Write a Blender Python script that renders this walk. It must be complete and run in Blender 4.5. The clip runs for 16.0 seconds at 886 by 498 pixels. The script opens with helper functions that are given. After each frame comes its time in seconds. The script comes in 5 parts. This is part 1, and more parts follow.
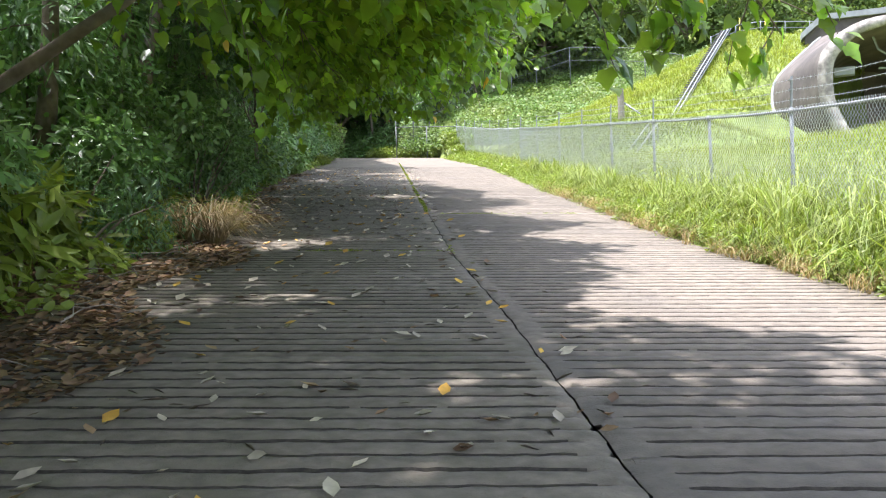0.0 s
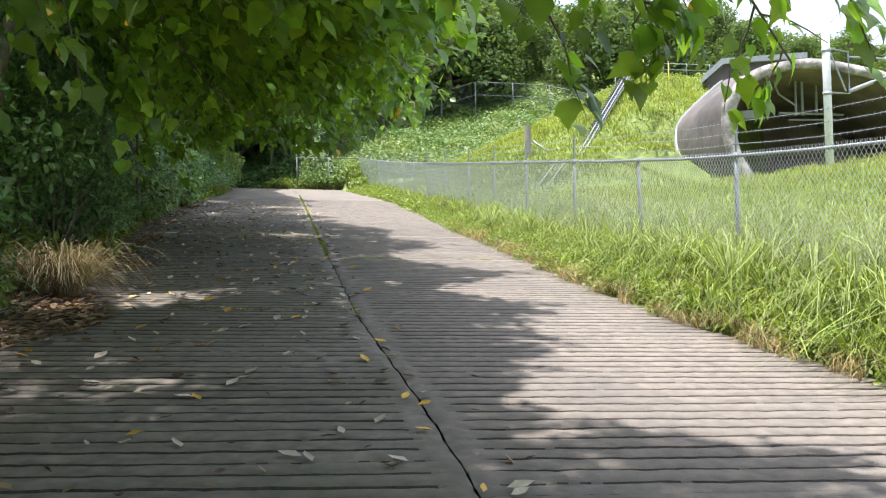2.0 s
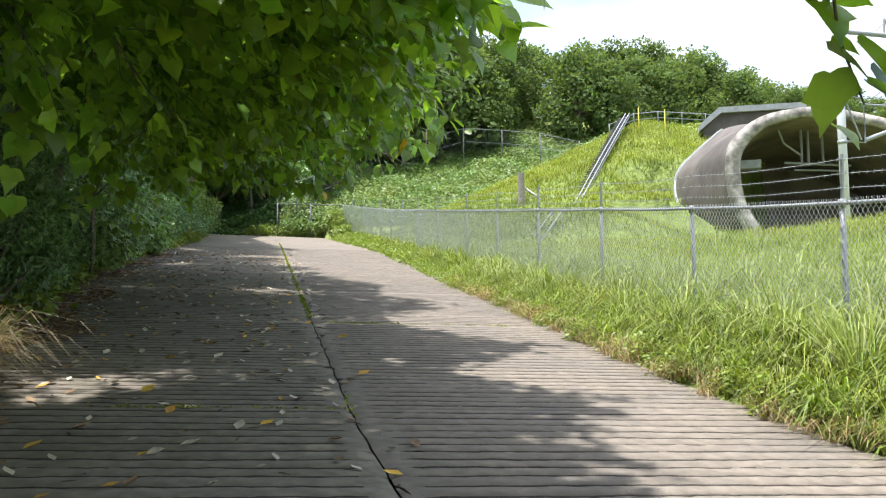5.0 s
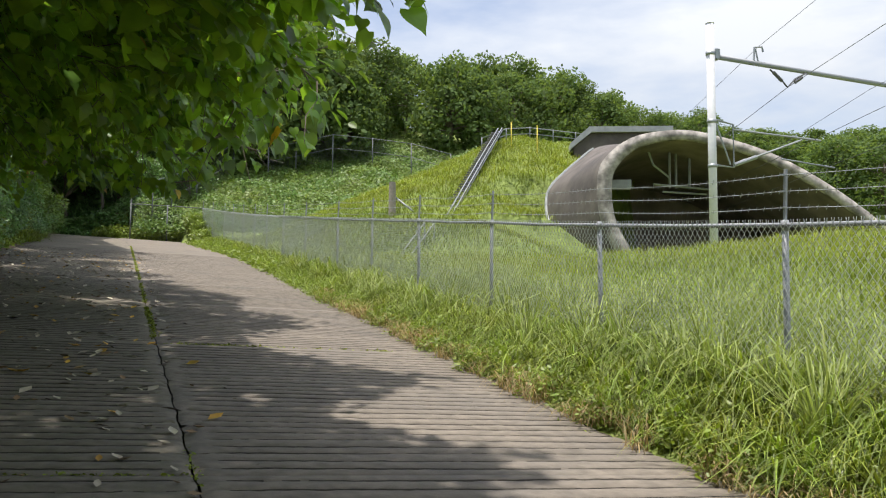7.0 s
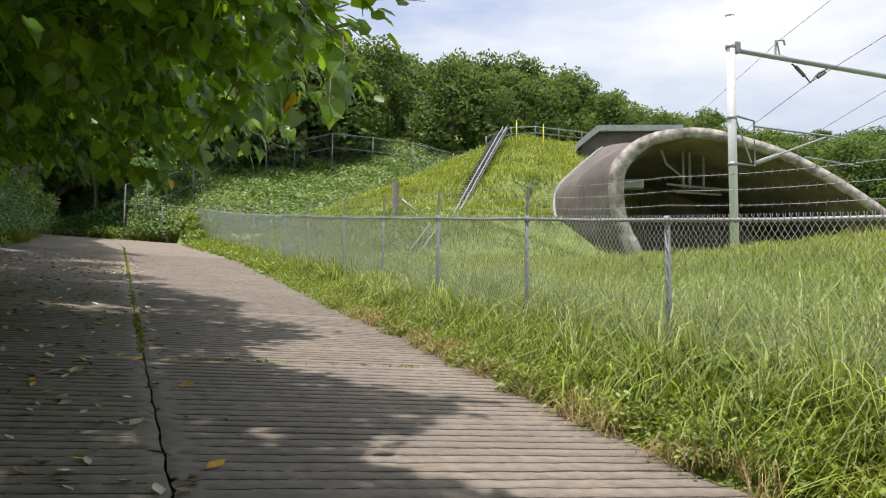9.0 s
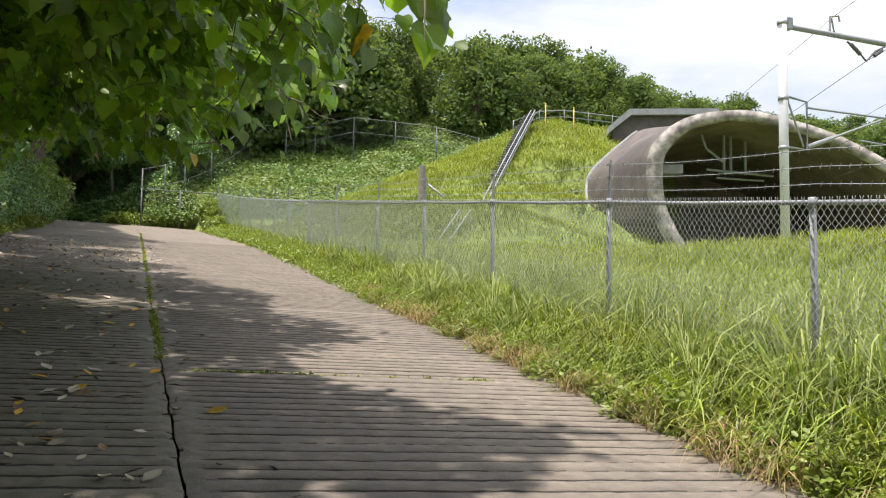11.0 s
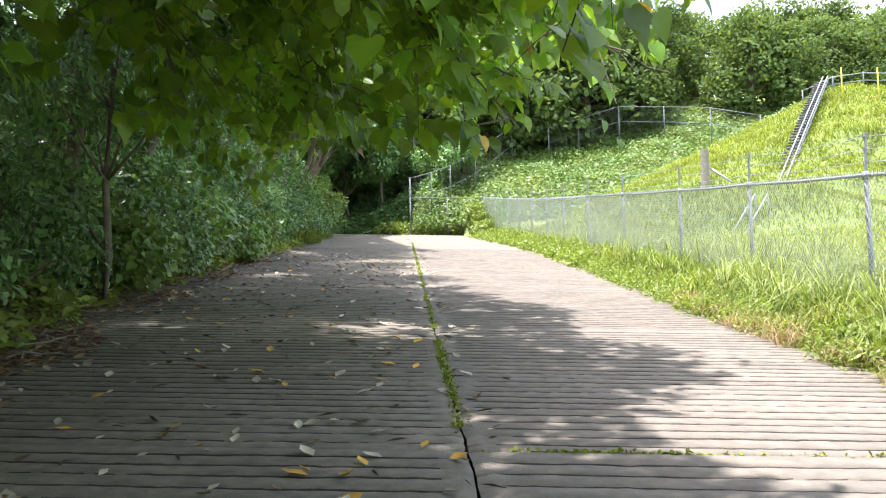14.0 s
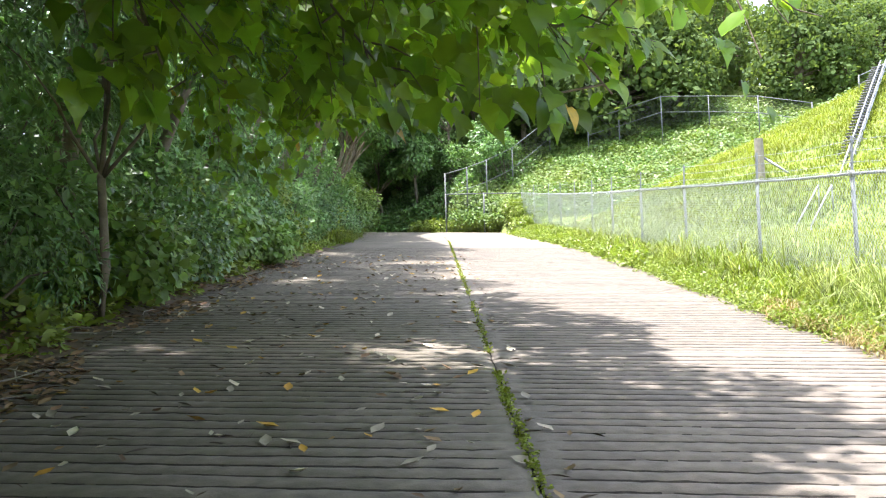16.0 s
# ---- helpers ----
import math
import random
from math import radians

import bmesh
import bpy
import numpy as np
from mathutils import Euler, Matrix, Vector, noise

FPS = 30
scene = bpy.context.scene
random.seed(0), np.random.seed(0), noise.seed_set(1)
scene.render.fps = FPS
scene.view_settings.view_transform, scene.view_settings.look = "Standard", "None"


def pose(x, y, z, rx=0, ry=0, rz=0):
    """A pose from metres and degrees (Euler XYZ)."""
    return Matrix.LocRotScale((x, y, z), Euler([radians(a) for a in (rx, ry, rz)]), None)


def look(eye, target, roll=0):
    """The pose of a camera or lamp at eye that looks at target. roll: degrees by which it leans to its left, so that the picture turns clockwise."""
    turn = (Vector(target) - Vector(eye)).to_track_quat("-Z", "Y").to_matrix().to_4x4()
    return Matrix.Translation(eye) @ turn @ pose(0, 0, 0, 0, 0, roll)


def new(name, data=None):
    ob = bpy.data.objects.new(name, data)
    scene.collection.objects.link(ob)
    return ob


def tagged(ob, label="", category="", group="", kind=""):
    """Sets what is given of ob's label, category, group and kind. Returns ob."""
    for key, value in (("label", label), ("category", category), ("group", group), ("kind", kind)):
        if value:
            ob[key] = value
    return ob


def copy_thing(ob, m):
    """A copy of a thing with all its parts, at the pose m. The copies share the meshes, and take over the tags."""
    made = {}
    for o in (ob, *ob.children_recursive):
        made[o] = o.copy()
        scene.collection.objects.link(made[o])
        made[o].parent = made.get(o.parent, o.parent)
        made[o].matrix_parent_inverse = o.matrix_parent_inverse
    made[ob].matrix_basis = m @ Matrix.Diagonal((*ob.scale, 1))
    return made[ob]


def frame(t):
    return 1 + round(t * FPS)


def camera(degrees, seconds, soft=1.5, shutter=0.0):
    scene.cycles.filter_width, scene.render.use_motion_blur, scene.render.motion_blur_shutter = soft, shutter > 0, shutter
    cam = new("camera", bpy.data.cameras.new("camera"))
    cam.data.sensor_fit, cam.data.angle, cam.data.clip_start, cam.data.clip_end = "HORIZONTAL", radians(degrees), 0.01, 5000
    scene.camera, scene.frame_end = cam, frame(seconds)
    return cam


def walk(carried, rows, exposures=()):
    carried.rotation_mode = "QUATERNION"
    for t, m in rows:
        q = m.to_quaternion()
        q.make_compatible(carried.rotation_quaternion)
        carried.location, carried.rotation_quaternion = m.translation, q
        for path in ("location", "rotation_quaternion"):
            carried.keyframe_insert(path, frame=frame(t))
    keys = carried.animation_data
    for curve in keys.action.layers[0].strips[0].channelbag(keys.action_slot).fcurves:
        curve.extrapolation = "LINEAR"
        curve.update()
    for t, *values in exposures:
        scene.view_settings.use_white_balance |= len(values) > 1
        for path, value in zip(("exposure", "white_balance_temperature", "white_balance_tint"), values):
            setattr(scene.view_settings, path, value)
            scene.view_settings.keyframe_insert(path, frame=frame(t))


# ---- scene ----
cam = camera(52.1, 16.0, 1.15)
METRES, EYE, TILT, LEAN, TURN = 14.2, 1.42, 0.0, 0.0, 0.0
ROWS = [
    (0.0, 0.0, 0.0, 0.0, -0.01, -0.38, 2.13),
    (0.5, -0.0024, 0.0303, 0.0051, -1.13, -0.29, 2.09),
    (1.0, -0.0025, 0.061, 0.0108, -1.66, -0.21, 2.01),
    (1.5, -0.0035, 0.0921, 0.016, -5.1, 0.92, 1.73),
    (2.0, -0.0011, 0.1226, 0.0206, -6.27, 1.42, 1.36),
    (2.5, -0.0037, 0.1546, 0.0247, -6.41, 1.59, 1.32),
    (3.0, -0.0042, 0.1847, 0.0281, -7.75, 2.78, 1.37),
    (3.5, -0.0047, 0.2161, 0.0322, -7.4, 3.58, 1.18),
    (6.0, -0.0083, 0.3693, 0.046, -8.59, 5.12, -0.11),
    (6.5, -0.0055, 0.3965, 0.0493, -15.65, 5.14, -0.38),
    (7.0, -0.0011, 0.426, 0.0526, -16.25, 5.1, -0.4),
    (7.5, -0.0007, 0.4539, 0.0557, -16.4, 5.21, -0.45),
    (8.0, 0.002, 0.4831, 0.0571, -16.55, 5.26, -0.51),
    (8.5, 0.0016, 0.5128, 0.0581, -16.53, 5.3, -0.49),
    (11.0, -0.0035, 0.6709, 0.071, -15.54, 4.46, -0.82),
    (11.5, -0.0067, 0.7053, 0.0741, -10.51, 3.77, 0.22),
    (12.0, -0.0062, 0.7375, 0.0789, -4.94, 3.58, 0.97),
    (12.5, -0.0086, 0.7683, 0.0831, -3.6, 3.72, 0.73),
    (13.0, -0.0091, 0.7988, 0.0865, -1.49, 4.4, 0.92),
    (13.5, -0.0143, 0.8311, 0.0877, 0.81, 4.33, 1.22),
    (14.0, -0.0193, 0.8632, 0.0909, 1.09, 4.4, 1.28),
    (14.5, -0.0241, 0.8955, 0.0955, 2.95, 4.16, 1.65),
    (15.0, -0.0305, 0.9275, 0.0993, 3.27, 4.2, 1.79),
    (15.5, -0.0308, 0.9599, 0.1053, 3.31, 4.21, 1.75),
    (16.0, -0.0364, 0.9891, 0.1081, 3.23, 4.21, 1.71),
]
walk(cam, [(t, pose(0, 0, EYE, TILT, LEAN, TURN) @ pose(METRES * x, METRES * y, METRES * z, 90 + pitch, roll, yaw)) for t, x, y, z, yaw, pitch, roll in ROWS],
     [(0.0, 2.02, 6080, 20), (2.0, 1.64, 6100, 18), (3.0, 1.53, 6120, 17), (5.0, 1.52, 6250, 15), (6.0, 1.5, 6350, 14), (6.5, 1.0, 6450, 14), (7.0, 0.85, 6500, 15), (11.0, 1.1, 6700, 18), (12.0, 1.62, 6450, 19), (13.5, 2.04, 6220, 19), (16.0, 2.36, 6180, 19)])

# ---- world and sun ----
SUN_EL, SUN_AZ = 80.0, -95.0      # height; bearing from +y towards +x
world = bpy.data.worlds.new("sky")
scene.world = world
world.use_nodes = True
wn, wl = world.node_tree.nodes, world.node_tree.links
sky = wn.new("ShaderNodeTexSky")
sky.sky_type, sky.sun_disc = "NISHITA", False
sky.sun_elevation, sky.sun_rotation = radians(SUN_EL), radians(SUN_AZ)
sky.air_density, sky.dust_density = 1.0, 2.0
tc = wn.new("ShaderNodeTexCoord")
cmap = wn.new("ShaderNodeMapping")
cmap.inputs["Scale"].default_value = (1.0, 1.0, 3.2)
cn = wn.new("ShaderNodeTexNoise")
cn.inputs["Scale"].default_value, cn.inputs["Detail"].default_value, cn.inputs["Roughness"].default_value = 1.7, 7.0, 0.55
cr = wn.new("ShaderNodeValToRGB")
cr.color_ramp.elements[0].position, cr.color_ramp.elements[1].position = 0.40, 0.62
cm = wn.new("ShaderNodeMixRGB")
# cloud veil, brighter overhead than near the horizon
zs = wn.new("ShaderNodeSeparateXYZ")
cz_ = wn.new("ShaderNodeMapRange")
cz_.inputs["From Min"].default_value, cz_.inputs["From Max"].default_value = 0.15, 0.8
cv = wn.new("ShaderNodeMixRGB")
cv.inputs[1].default_value, cv.inputs[2].default_value = (4.0, 4.35, 4.5, 1), (8.4, 8.8, 8.9, 1)
wl.new(tc.outputs["Generated"], zs.inputs[0])
wl.new(zs.outputs["Z"], cz_.inputs["Value"])
wl.new(cz_.outputs[0], cv.inputs[0])
wl.new(cv.outputs[0], cm.inputs[2])
wl.new(tc.outputs["Generated"], cmap.inputs["Vector"])
wl.new(cmap.outputs[0], cn.inputs["Vector"])
wl.new(cn.outputs["Fac"], cr.inputs[0])
wl.new(cr.outputs["Color"], cm.inputs[0])
wl.new(sky.outputs[0], cm.inputs[1])
wl.new(cm.outputs[0], wn["Background"].inputs[0])
wn["Background"].inputs[1].default_value = 0.102
sun = new("sun", bpy.data.lights.new("sun", "SUN"))
sun.data.energy, sun.data.angle, sun.data.color = 3.0, radians(1.6), (1.0, 0.965, 0.90)
se, sa = radians(SUN_EL), radians(SUN_AZ)
sun.matrix_world = look((math.sin(sa) * math.cos(se) * 60, math.cos(sa) * math.cos(se) * 60, math.sin(se) * 60), (0, 0, 0))


# ---- materials ----
def material(name, base, rough=0.8, metal=0.0, spread=0.25, scale=8.0, bump=0.3, bump_scale=60.0, second=None, second_scale=1.2, island=0.0,
             through_light=0.0, glow_tint=None, spec=0.5, second_amount=0.6, each=0.0, bump_dist=0.01):
    """A node material: base colour broken up by fine and coarse noise, bump, and for leaves light coming through."""
    m = bpy.data.materials.new(name)
    m.use_nodes = True
    n, l = m.node_tree.nodes, m.node_tree.links
    p = n["Principled BSDF"]
    p.inputs["Roughness"].default_value, p.inputs["Metallic"].default_value = rough, metal
    p.inputs["Specular IOR Level"].default_value = spec
    co = n.new("ShaderNodeTexCoord")
    fine = n.new("ShaderNodeTexNoise")
    fine.inputs["Scale"].default_value, fine.inputs["Detail"].default_value = scale, 5
    l.new(co.outputs["Object"], fine.inputs["Vector"])
    lo = tuple(c * (1 - spread) for c in base) + (1,)
    hi = tuple(min(1, c * (1 + spread)) for c in base) + (1,)
    ramp = n.new("ShaderNodeValToRGB")
    ramp.color_ramp.elements[0].position, ramp.color_ramp.elements[1].position = 0.3, 0.7
    ramp.color_ramp.elements[0].color, ramp.color_ramp.elements[1].color = lo, hi
    l.new(fine.outputs["Fac"], ramp.inputs[0])
    col = ramp.outputs[0]
    if second:
        big = n.new("ShaderNodeTexNoise")
        big.inputs["Scale"].default_value, big.inputs["Detail"].default_value, big.inputs["Roughness"].default_value = second_scale, 6, 0.6
        l.new(co.outputs["Object"], big.inputs["Vector"])
        br = n.new("ShaderNodeValToRGB")
        br.color_ramp.elements[0].position, br.color_ramp.elements[1].position = 0.45, 0.7
        br.color_ramp.elements[1].color = (second_amount,) * 3 + (1,)
        l.new(big.outputs["Fac"], br.inputs[0])
        mx = n.new("ShaderNodeMixRGB")
        mx.inputs[2].default_value = (*second, 1)
        l.new(br.outputs[0], mx.inputs[0])
        l.new(col, mx.inputs[1])
        col = mx.outputs[0]
    if island or each:
        hs = n.new("ShaderNodeHueSaturation")
        if island:
            rnd = n.new("ShaderNodeNewGeometry").outputs["Random Per Island"]
        else:
            rnd = n.new("ShaderNodeObjectInfo").outputs["Random"]
        amount = island or each
        mr = n.new("ShaderNodeMapRange")
        mr.inputs["To Min"].default_value, mr.inputs["To Max"].default_value = 1 - amount, 1 + amount
        l.new(rnd, mr.inputs["Value"])
        l.new(mr.outputs[0], hs.inputs["Value"])
        mh = n.new("ShaderNodeMapRange")
        mh.inputs["To Min"].default_value, mh.inputs["To Max"].default_value = 0.5 - 0.03 * amount, 0.5 + 0.03 * amount
        wob = n.new("ShaderNodeMath")
        wob.operation = "FRACT"
        times = n.new("ShaderNodeMath")
        times.operation, times.inputs[1].default_value = "MULTIPLY", 7.31
        l.new(rnd, times.inputs[0])
        l.new(times.outputs[0], wob.inputs[0])
        l.new(wob.outputs[0], mh.inputs["Value"])
        l.new(mh.outputs[0], hs.inputs["Hue"])
        l.new(col, hs.inputs["Color"])
        col = hs.outputs[0]
    l.new(col, p.inputs["Base Color"])
    if bump:
        bn = n.new("ShaderNodeTexNoise")
        bn.inputs["Scale"].default_value, bn.inputs["Detail"].default_value = bump_scale, 4
        l.new(co.outputs["Object"], bn.inputs["Vector"])
        b = n.new("ShaderNodeBump")
        b.inputs["Strength"].default_value, b.inputs["Distance"].default_value = bump, bump_dist
        l.new(bn.outputs["Fac"], b.inputs["Height"])
        l.new(b.outputs[0], p.inputs["Normal"])
    if through_light:
        tr = n.new("ShaderNodeBsdfTranslucent")
        tint = n.new("ShaderNodeMixRGB")
        tint.blend_type, tint.inputs[0].default_value = "MULTIPLY", 1.0
        tint.inputs[2].default_value = (*(glow_tint or (1.7, 1.6, 0.7)), 1)
        l.new(col, tint.inputs[1])
        l.new(tint.outputs[0], tr.inputs["Color"])
        ms = n.new("ShaderNodeMixShader")
        ms.inputs[0].default_value = through_light
        l.new(p.outputs[0], ms.inputs[1])
        l.new(tr.outputs[0], ms.inputs[2])
        l.new(ms.outputs[0], n["Material Output"].inputs["Surface"])
    return m


CONCRETE = material("grooved_concrete", (0.200, 0.172, 0.134), 0.9, spread=0.22, scale=9, bump=0.6, bump_scale=70, second=(0.12, 0.112, 0.098), second_scale=0.9, second_amount=0.55, each=0.05)
# Left lane: moss, plus the brown-green tint of leaf-filtered shade put into the colour.
MOSSY_SHADE_CONCRETE = material("mossy_shade_concrete", (0.21, 0.183, 0.142), 0.9, spread=0.25, scale=9, bump=0.6, bump_scale=70, second=(0.115, 0.108, 0.068), second_scale=0.8, second_amount=0.7, each=0.05)
GROOVE_DIRT = material("groove_dirt", (0.062, 0.053, 0.042), 0.95, spread=0.35, scale=30, bump_scale=120)
CRACK = material("joint_dirt", (0.035, 0.03, 0.024), 0.95, spread=0.3, bump_scale=120)
SOIL = material("soil", (0.12, 0.085, 0.05), 0.95, spread=0.35, scale=5, bump=0.6, bump_scale=25, second=(0.06, 0.075, 0.025), second_scale=0.6)
TURF = material("turf", (0.19, 0.245, 0.055), 0.9, spread=0.3, scale=2.2, bump=1.0, bump_scale=9, second=(0.13, 0.20, 0.03), second_scale=0.22, second_amount=0.7, bump_dist=0.08)
GRASS = material("grass_blades", (0.173, 0.235, 0.027), 0.42, spread=0.25, scale=2.3, bump=0, island=0.65, through_light=0.22, second=(0.27, 0.275, 0.04), second_scale=0.8, glow_tint=(1.3, 1.4, 0.6))
FIELD = material("field_grass", (0.22, 0.265, 0.034), 0.6, spread=0.2, scale=0.7, bump=0, island=0.35, through_light=0.35, second=(0.13, 0.205, 0.04), second_scale=0.16, glow_tint=(1.3, 1.3, 0.7))
DRY = material("dry_grass", (0.33, 0.25, 0.13), 0.85, spread=0.25, bump=0, island=0.3, through_light=0.2)
STRAW = material("dead_straw", (0.32, 0.265, 0.165), 0.85, spread=0.25, bump=0, island=0.3, through_light=0.25)
WEED = material("weed_leaves", (0.20, 0.265, 0.04), 0.45, spread=0.2, bump=0, island=0.35, through_light=0.3, glow_tint=(1.4, 1.5, 0.6))
PALEBLADE = material("pale_grass_blades", (0.25, 0.30, 0.085), 0.65, spread=0.2, bump=0, island=0.35, through_light=0.3, glow_tint=(1.2, 1.3, 0.8))
BIGLEAF = material("broad_leaves", (0.165, 0.275, 0.052), 0.36, spread=0.25, scale=5, bump=0, island=0.45, through_light=0.52, glow_tint=(2.1, 2.05, 0.5))
YELLOW = material("yellow_leaves", (0.55, 0.36, 0.04), 0.55, spread=0.25, scale=12, bump=0, island=0.3, through_light=0.4, glow_tint=(1.3, 1.1, 0.6))
FINELEAF = material("feathery_leaves", (0.125, 0.225, 0.085), 0.38, spread=0.2, bump=0, island=0.4, through_light=0.25, glow_tint=(1.5, 1.6, 0.8))
SHRUBLEAF = material("shrub_leaves", (0.15, 0.265, 0.085), 0.36, spread=0.2, bump=0, island=0.45, through_light=0.25, glow_tint=(1.5, 1.65, 0.75))
FARLEAF = material("forest_leaves", (0.112, 0.17, 0.06), 0.8, spread=0.28, scale=0.3, bump=0, island=0.2, spec=0.15, through_light=0.42, second=(0.11, 0.17, 0.06), second_scale=0.12)
VINE = material("vine_leaves", (0.125, 0.22, 0.045), 0.5, spread=0.2, bump=0, island=0.35, through_light=0.25, second=(0.21, 0.25, 0.05), second_scale=0.3)
MOUND = material("mound_vine_leaves", (0.165, 0.275, 0.06), 0.4, spread=0.2, bump=0, island=0.4, through_light=0.25)
# Galvanised steel in a darker copy, since the cross fence stands in shade.
FARSTEEL = material("darkened_fence_steel", (0.17, 0.18, 0.18), 0.75, spread=0.15, bump=0)
BARK = material("bark", (0.16, 0.125, 0.09), 0.9, spread=0.35, scale=9, bump=0.8, bump_scale=30, second=(0.25, 0.24, 0.2), second_scale=3)
LITTER = material("leaf_litter", (0.25, 0.165, 0.092), 0.8, spread=0.3, scale=10, bump=0, island=0.5, through_light=0.1)
PALE = material("fallen_pale_leaves", (0.52, 0.46, 0.34), 0.7, spread=0.25, scale=14, bump=0, island=0.35)
ORANGE = material("fallen_yellow_leaves", (0.62, 0.36, 0.05), 0.6, spread=0.3, scale=14, bump=0, island=0.3)
GALV = material("galvanised_steel", (0.29, 0.305, 0.32), 0.6, 0.12, spread=0.12, scale=25, bump=0.1)
MESHWIRE = material("galvanised_wire", (0.62, 0.64, 0.64), 0.5, 0.1, spread=0.08, bump=0)
WHITEPAINT = material("white_painted_steel", (0.68, 0.69, 0.70), 0.5, spread=0.06, scale=6, bump=0.05, second=(0.62, 0.61, 0.58), second_scale=1.5, second_amount=0.4)
GREYSTEEL = material("grey_steel", (0.33, 0.35, 0.36), 0.5, 0.5, spread=0.1, bump=0.05)
DARKSTEEL = material("dark_steel", (0.12, 0.12, 0.125), 0.55, 0.4, spread=0.15, bump=0.05)
PORTAL = material("weathered_concrete", (0.135, 0.118, 0.102), 0.9, spread=0.25, scale=1.5, bump=0.5, bump_scale=14, second=(0.055, 0.05, 0.047), second_scale=0.35, second_amount=0.8)
RIM = material("pale_stained_concrete", (0.40, 0.37, 0.33), 0.9, spread=0.5, scale=3.0, bump=0.6, bump_scale=14, second=(0.075, 0.068, 0.06), second_scale=1.1, second_amount=0.9)
LINING = material("blotched_lining", (0.23, 0.19, 0.16), 0.9, spread=0.3, scale=0.8, bump=0.3, bump_scale=10, second=(0.05, 0.045, 0.04), second_scale=0.3)
# Ballast coloured near black to carry the darkness inside the tunnel.
BALLAST = material("tunnel_shade_ballast", (0.045, 0.042, 0.04), 0.95, spread=0.35, scale=6, bump=0.8, bump_scale=12, second=(0.07, 0.06, 0.05), second_scale=0.8)
COPING = material("coping_concrete", (0.34, 0.36, 0.35), 0.85, spread=0.15, scale=3, bump=0.3)
YPAINT = material("yellow_paint", (0.75, 0.6, 0.08), 0.6, spread=0.1, bump=0)
MOSS = material("joint_moss", (0.21, 0.26, 0.04), 0.9, spread=0.35, scale=20, bump=0, island=0.35, through_light=0.2)
WOOD = material("weathered_timber", (0.30, 0.27, 0.22), 0.9, spread=0.25, scale=6, bump=0.5, bump_scale=20)


# ---- mesh helpers ----
def mesh_of(name, verts, faces, mat):
    me = bpy.data.meshes.new(name)
    me.from_pydata([tuple(v) for v in verts], [], faces)
    me.materials.append(mat)
    me.update()
    return me


def np_mesh(name, verts, faces, mat, smooth=False, mat2=None, which=None):
    """verts (n, 3) and faces (m, k) arrays, all faces of k corners."""
    me = bpy.data.meshes.new(name)
    n, (m, k) = len(verts), faces.shape
    me.vertices.add(n)
    me.vertices.foreach_set("co", np.ascontiguousarray(verts, dtype=np.float32).ravel())
    me.loops.add(m * k)
    me.loops.foreach_set("vertex_index", np.ascontiguousarray(faces, dtype=np.int32).ravel())
    me.polygons.add(m)
    me.polygons.foreach_set("loop_start", np.arange(0, m * k, k, dtype=np.int32))
    me.polygons.foreach_set("loop_total", np.full(m, k, dtype=np.int32))
    if smooth:
        me.polygons.foreach_set("use_smooth", np.ones(m, dtype=bool))
    me.materials.append(mat)
    if mat2 is not None:
        me.materials.append(mat2)
        me.polygons.foreach_set("material_index", np.ascontiguousarray(which, dtype=np.int32))
    me.update()
    me.validate()
    return me


def part(name, data, parent, label=""):
    ob = new(name, data)
    if parent is not None:
        ob.parent = parent
    if label:
        ob["label"] = label
    return ob


def bm_mesh(name, bm, mat, smooth=False):
    me = bpy.data.meshes.new(name)
    bm.to_mesh(me)
    bm.free()
    if smooth:
        for p in me.polygons:
            p.use_smooth = True
    me.materials.append(mat)
    return me


def tube_into(bm, pts, radii, sides=8, caps=True):
    """A tube of rings along pts."""
    pts = [Vector(p) for p in pts]
    rings = []
    for i, p in enumerate(pts):
        d = (pts[min(i + 1, len(pts) - 1)] - pts[max(i - 1, 0)]).normalized()
        a = d.cross(Vector((0, 0, 1)))
        if a.length < 0.05:
            a = d.cross(Vector((0, 1, 0)))
        a.normalize()
        b = d.cross(a)
        r = radii[i] if isinstance(radii, (list, tuple)) else radii
        rings.append([bm.verts.new(p + (a * math.cos(2 * math.pi * k / sides) + b * math.sin(2 * math.pi * k / sides)) * r) for k in range(sides)])
    for r0, r1 in zip(rings, rings[1:]):
        for k in range(sides):
            bm.faces.new((r0[k], r0[(k + 1) % sides], r1[(k + 1) % sides], r1[k]))
    if caps:
        bm.faces.new(rings[0][::-1])
        bm.faces.new(rings[-1])


def tube(name, pts, radii, mat, sides=8, smooth=True):
    bm = bmesh.new()
    tube_into(bm, pts, radii, sides)
    return bm_mesh(name, bm, mat, smooth)


def box_into(bm, lo, hi, turn=None, bevel=0.0):
    got = bmesh.ops.create_cube(bm, size=1.0)
    lo, hi = Vector(lo), Vector(hi)
    for v in got["verts"]:
        v.co = Vector((v.co[i] * (hi[i] - lo[i]) + (hi[i] + lo[i]) / 2 for i in range(3)))
        if turn:
            v.co = turn @ v.co
    if bevel:
        edges = list({e for v in got["verts"] for e in v.link_edges})
        bmesh.ops.bevel(bm, geom=edges, offset=bevel, segments=1, affect="EDGES")


# ---- ground plan ----
def along(y, knots):
    ys, xs = zip(*knots)
    return np.interp(y, ys, xs)


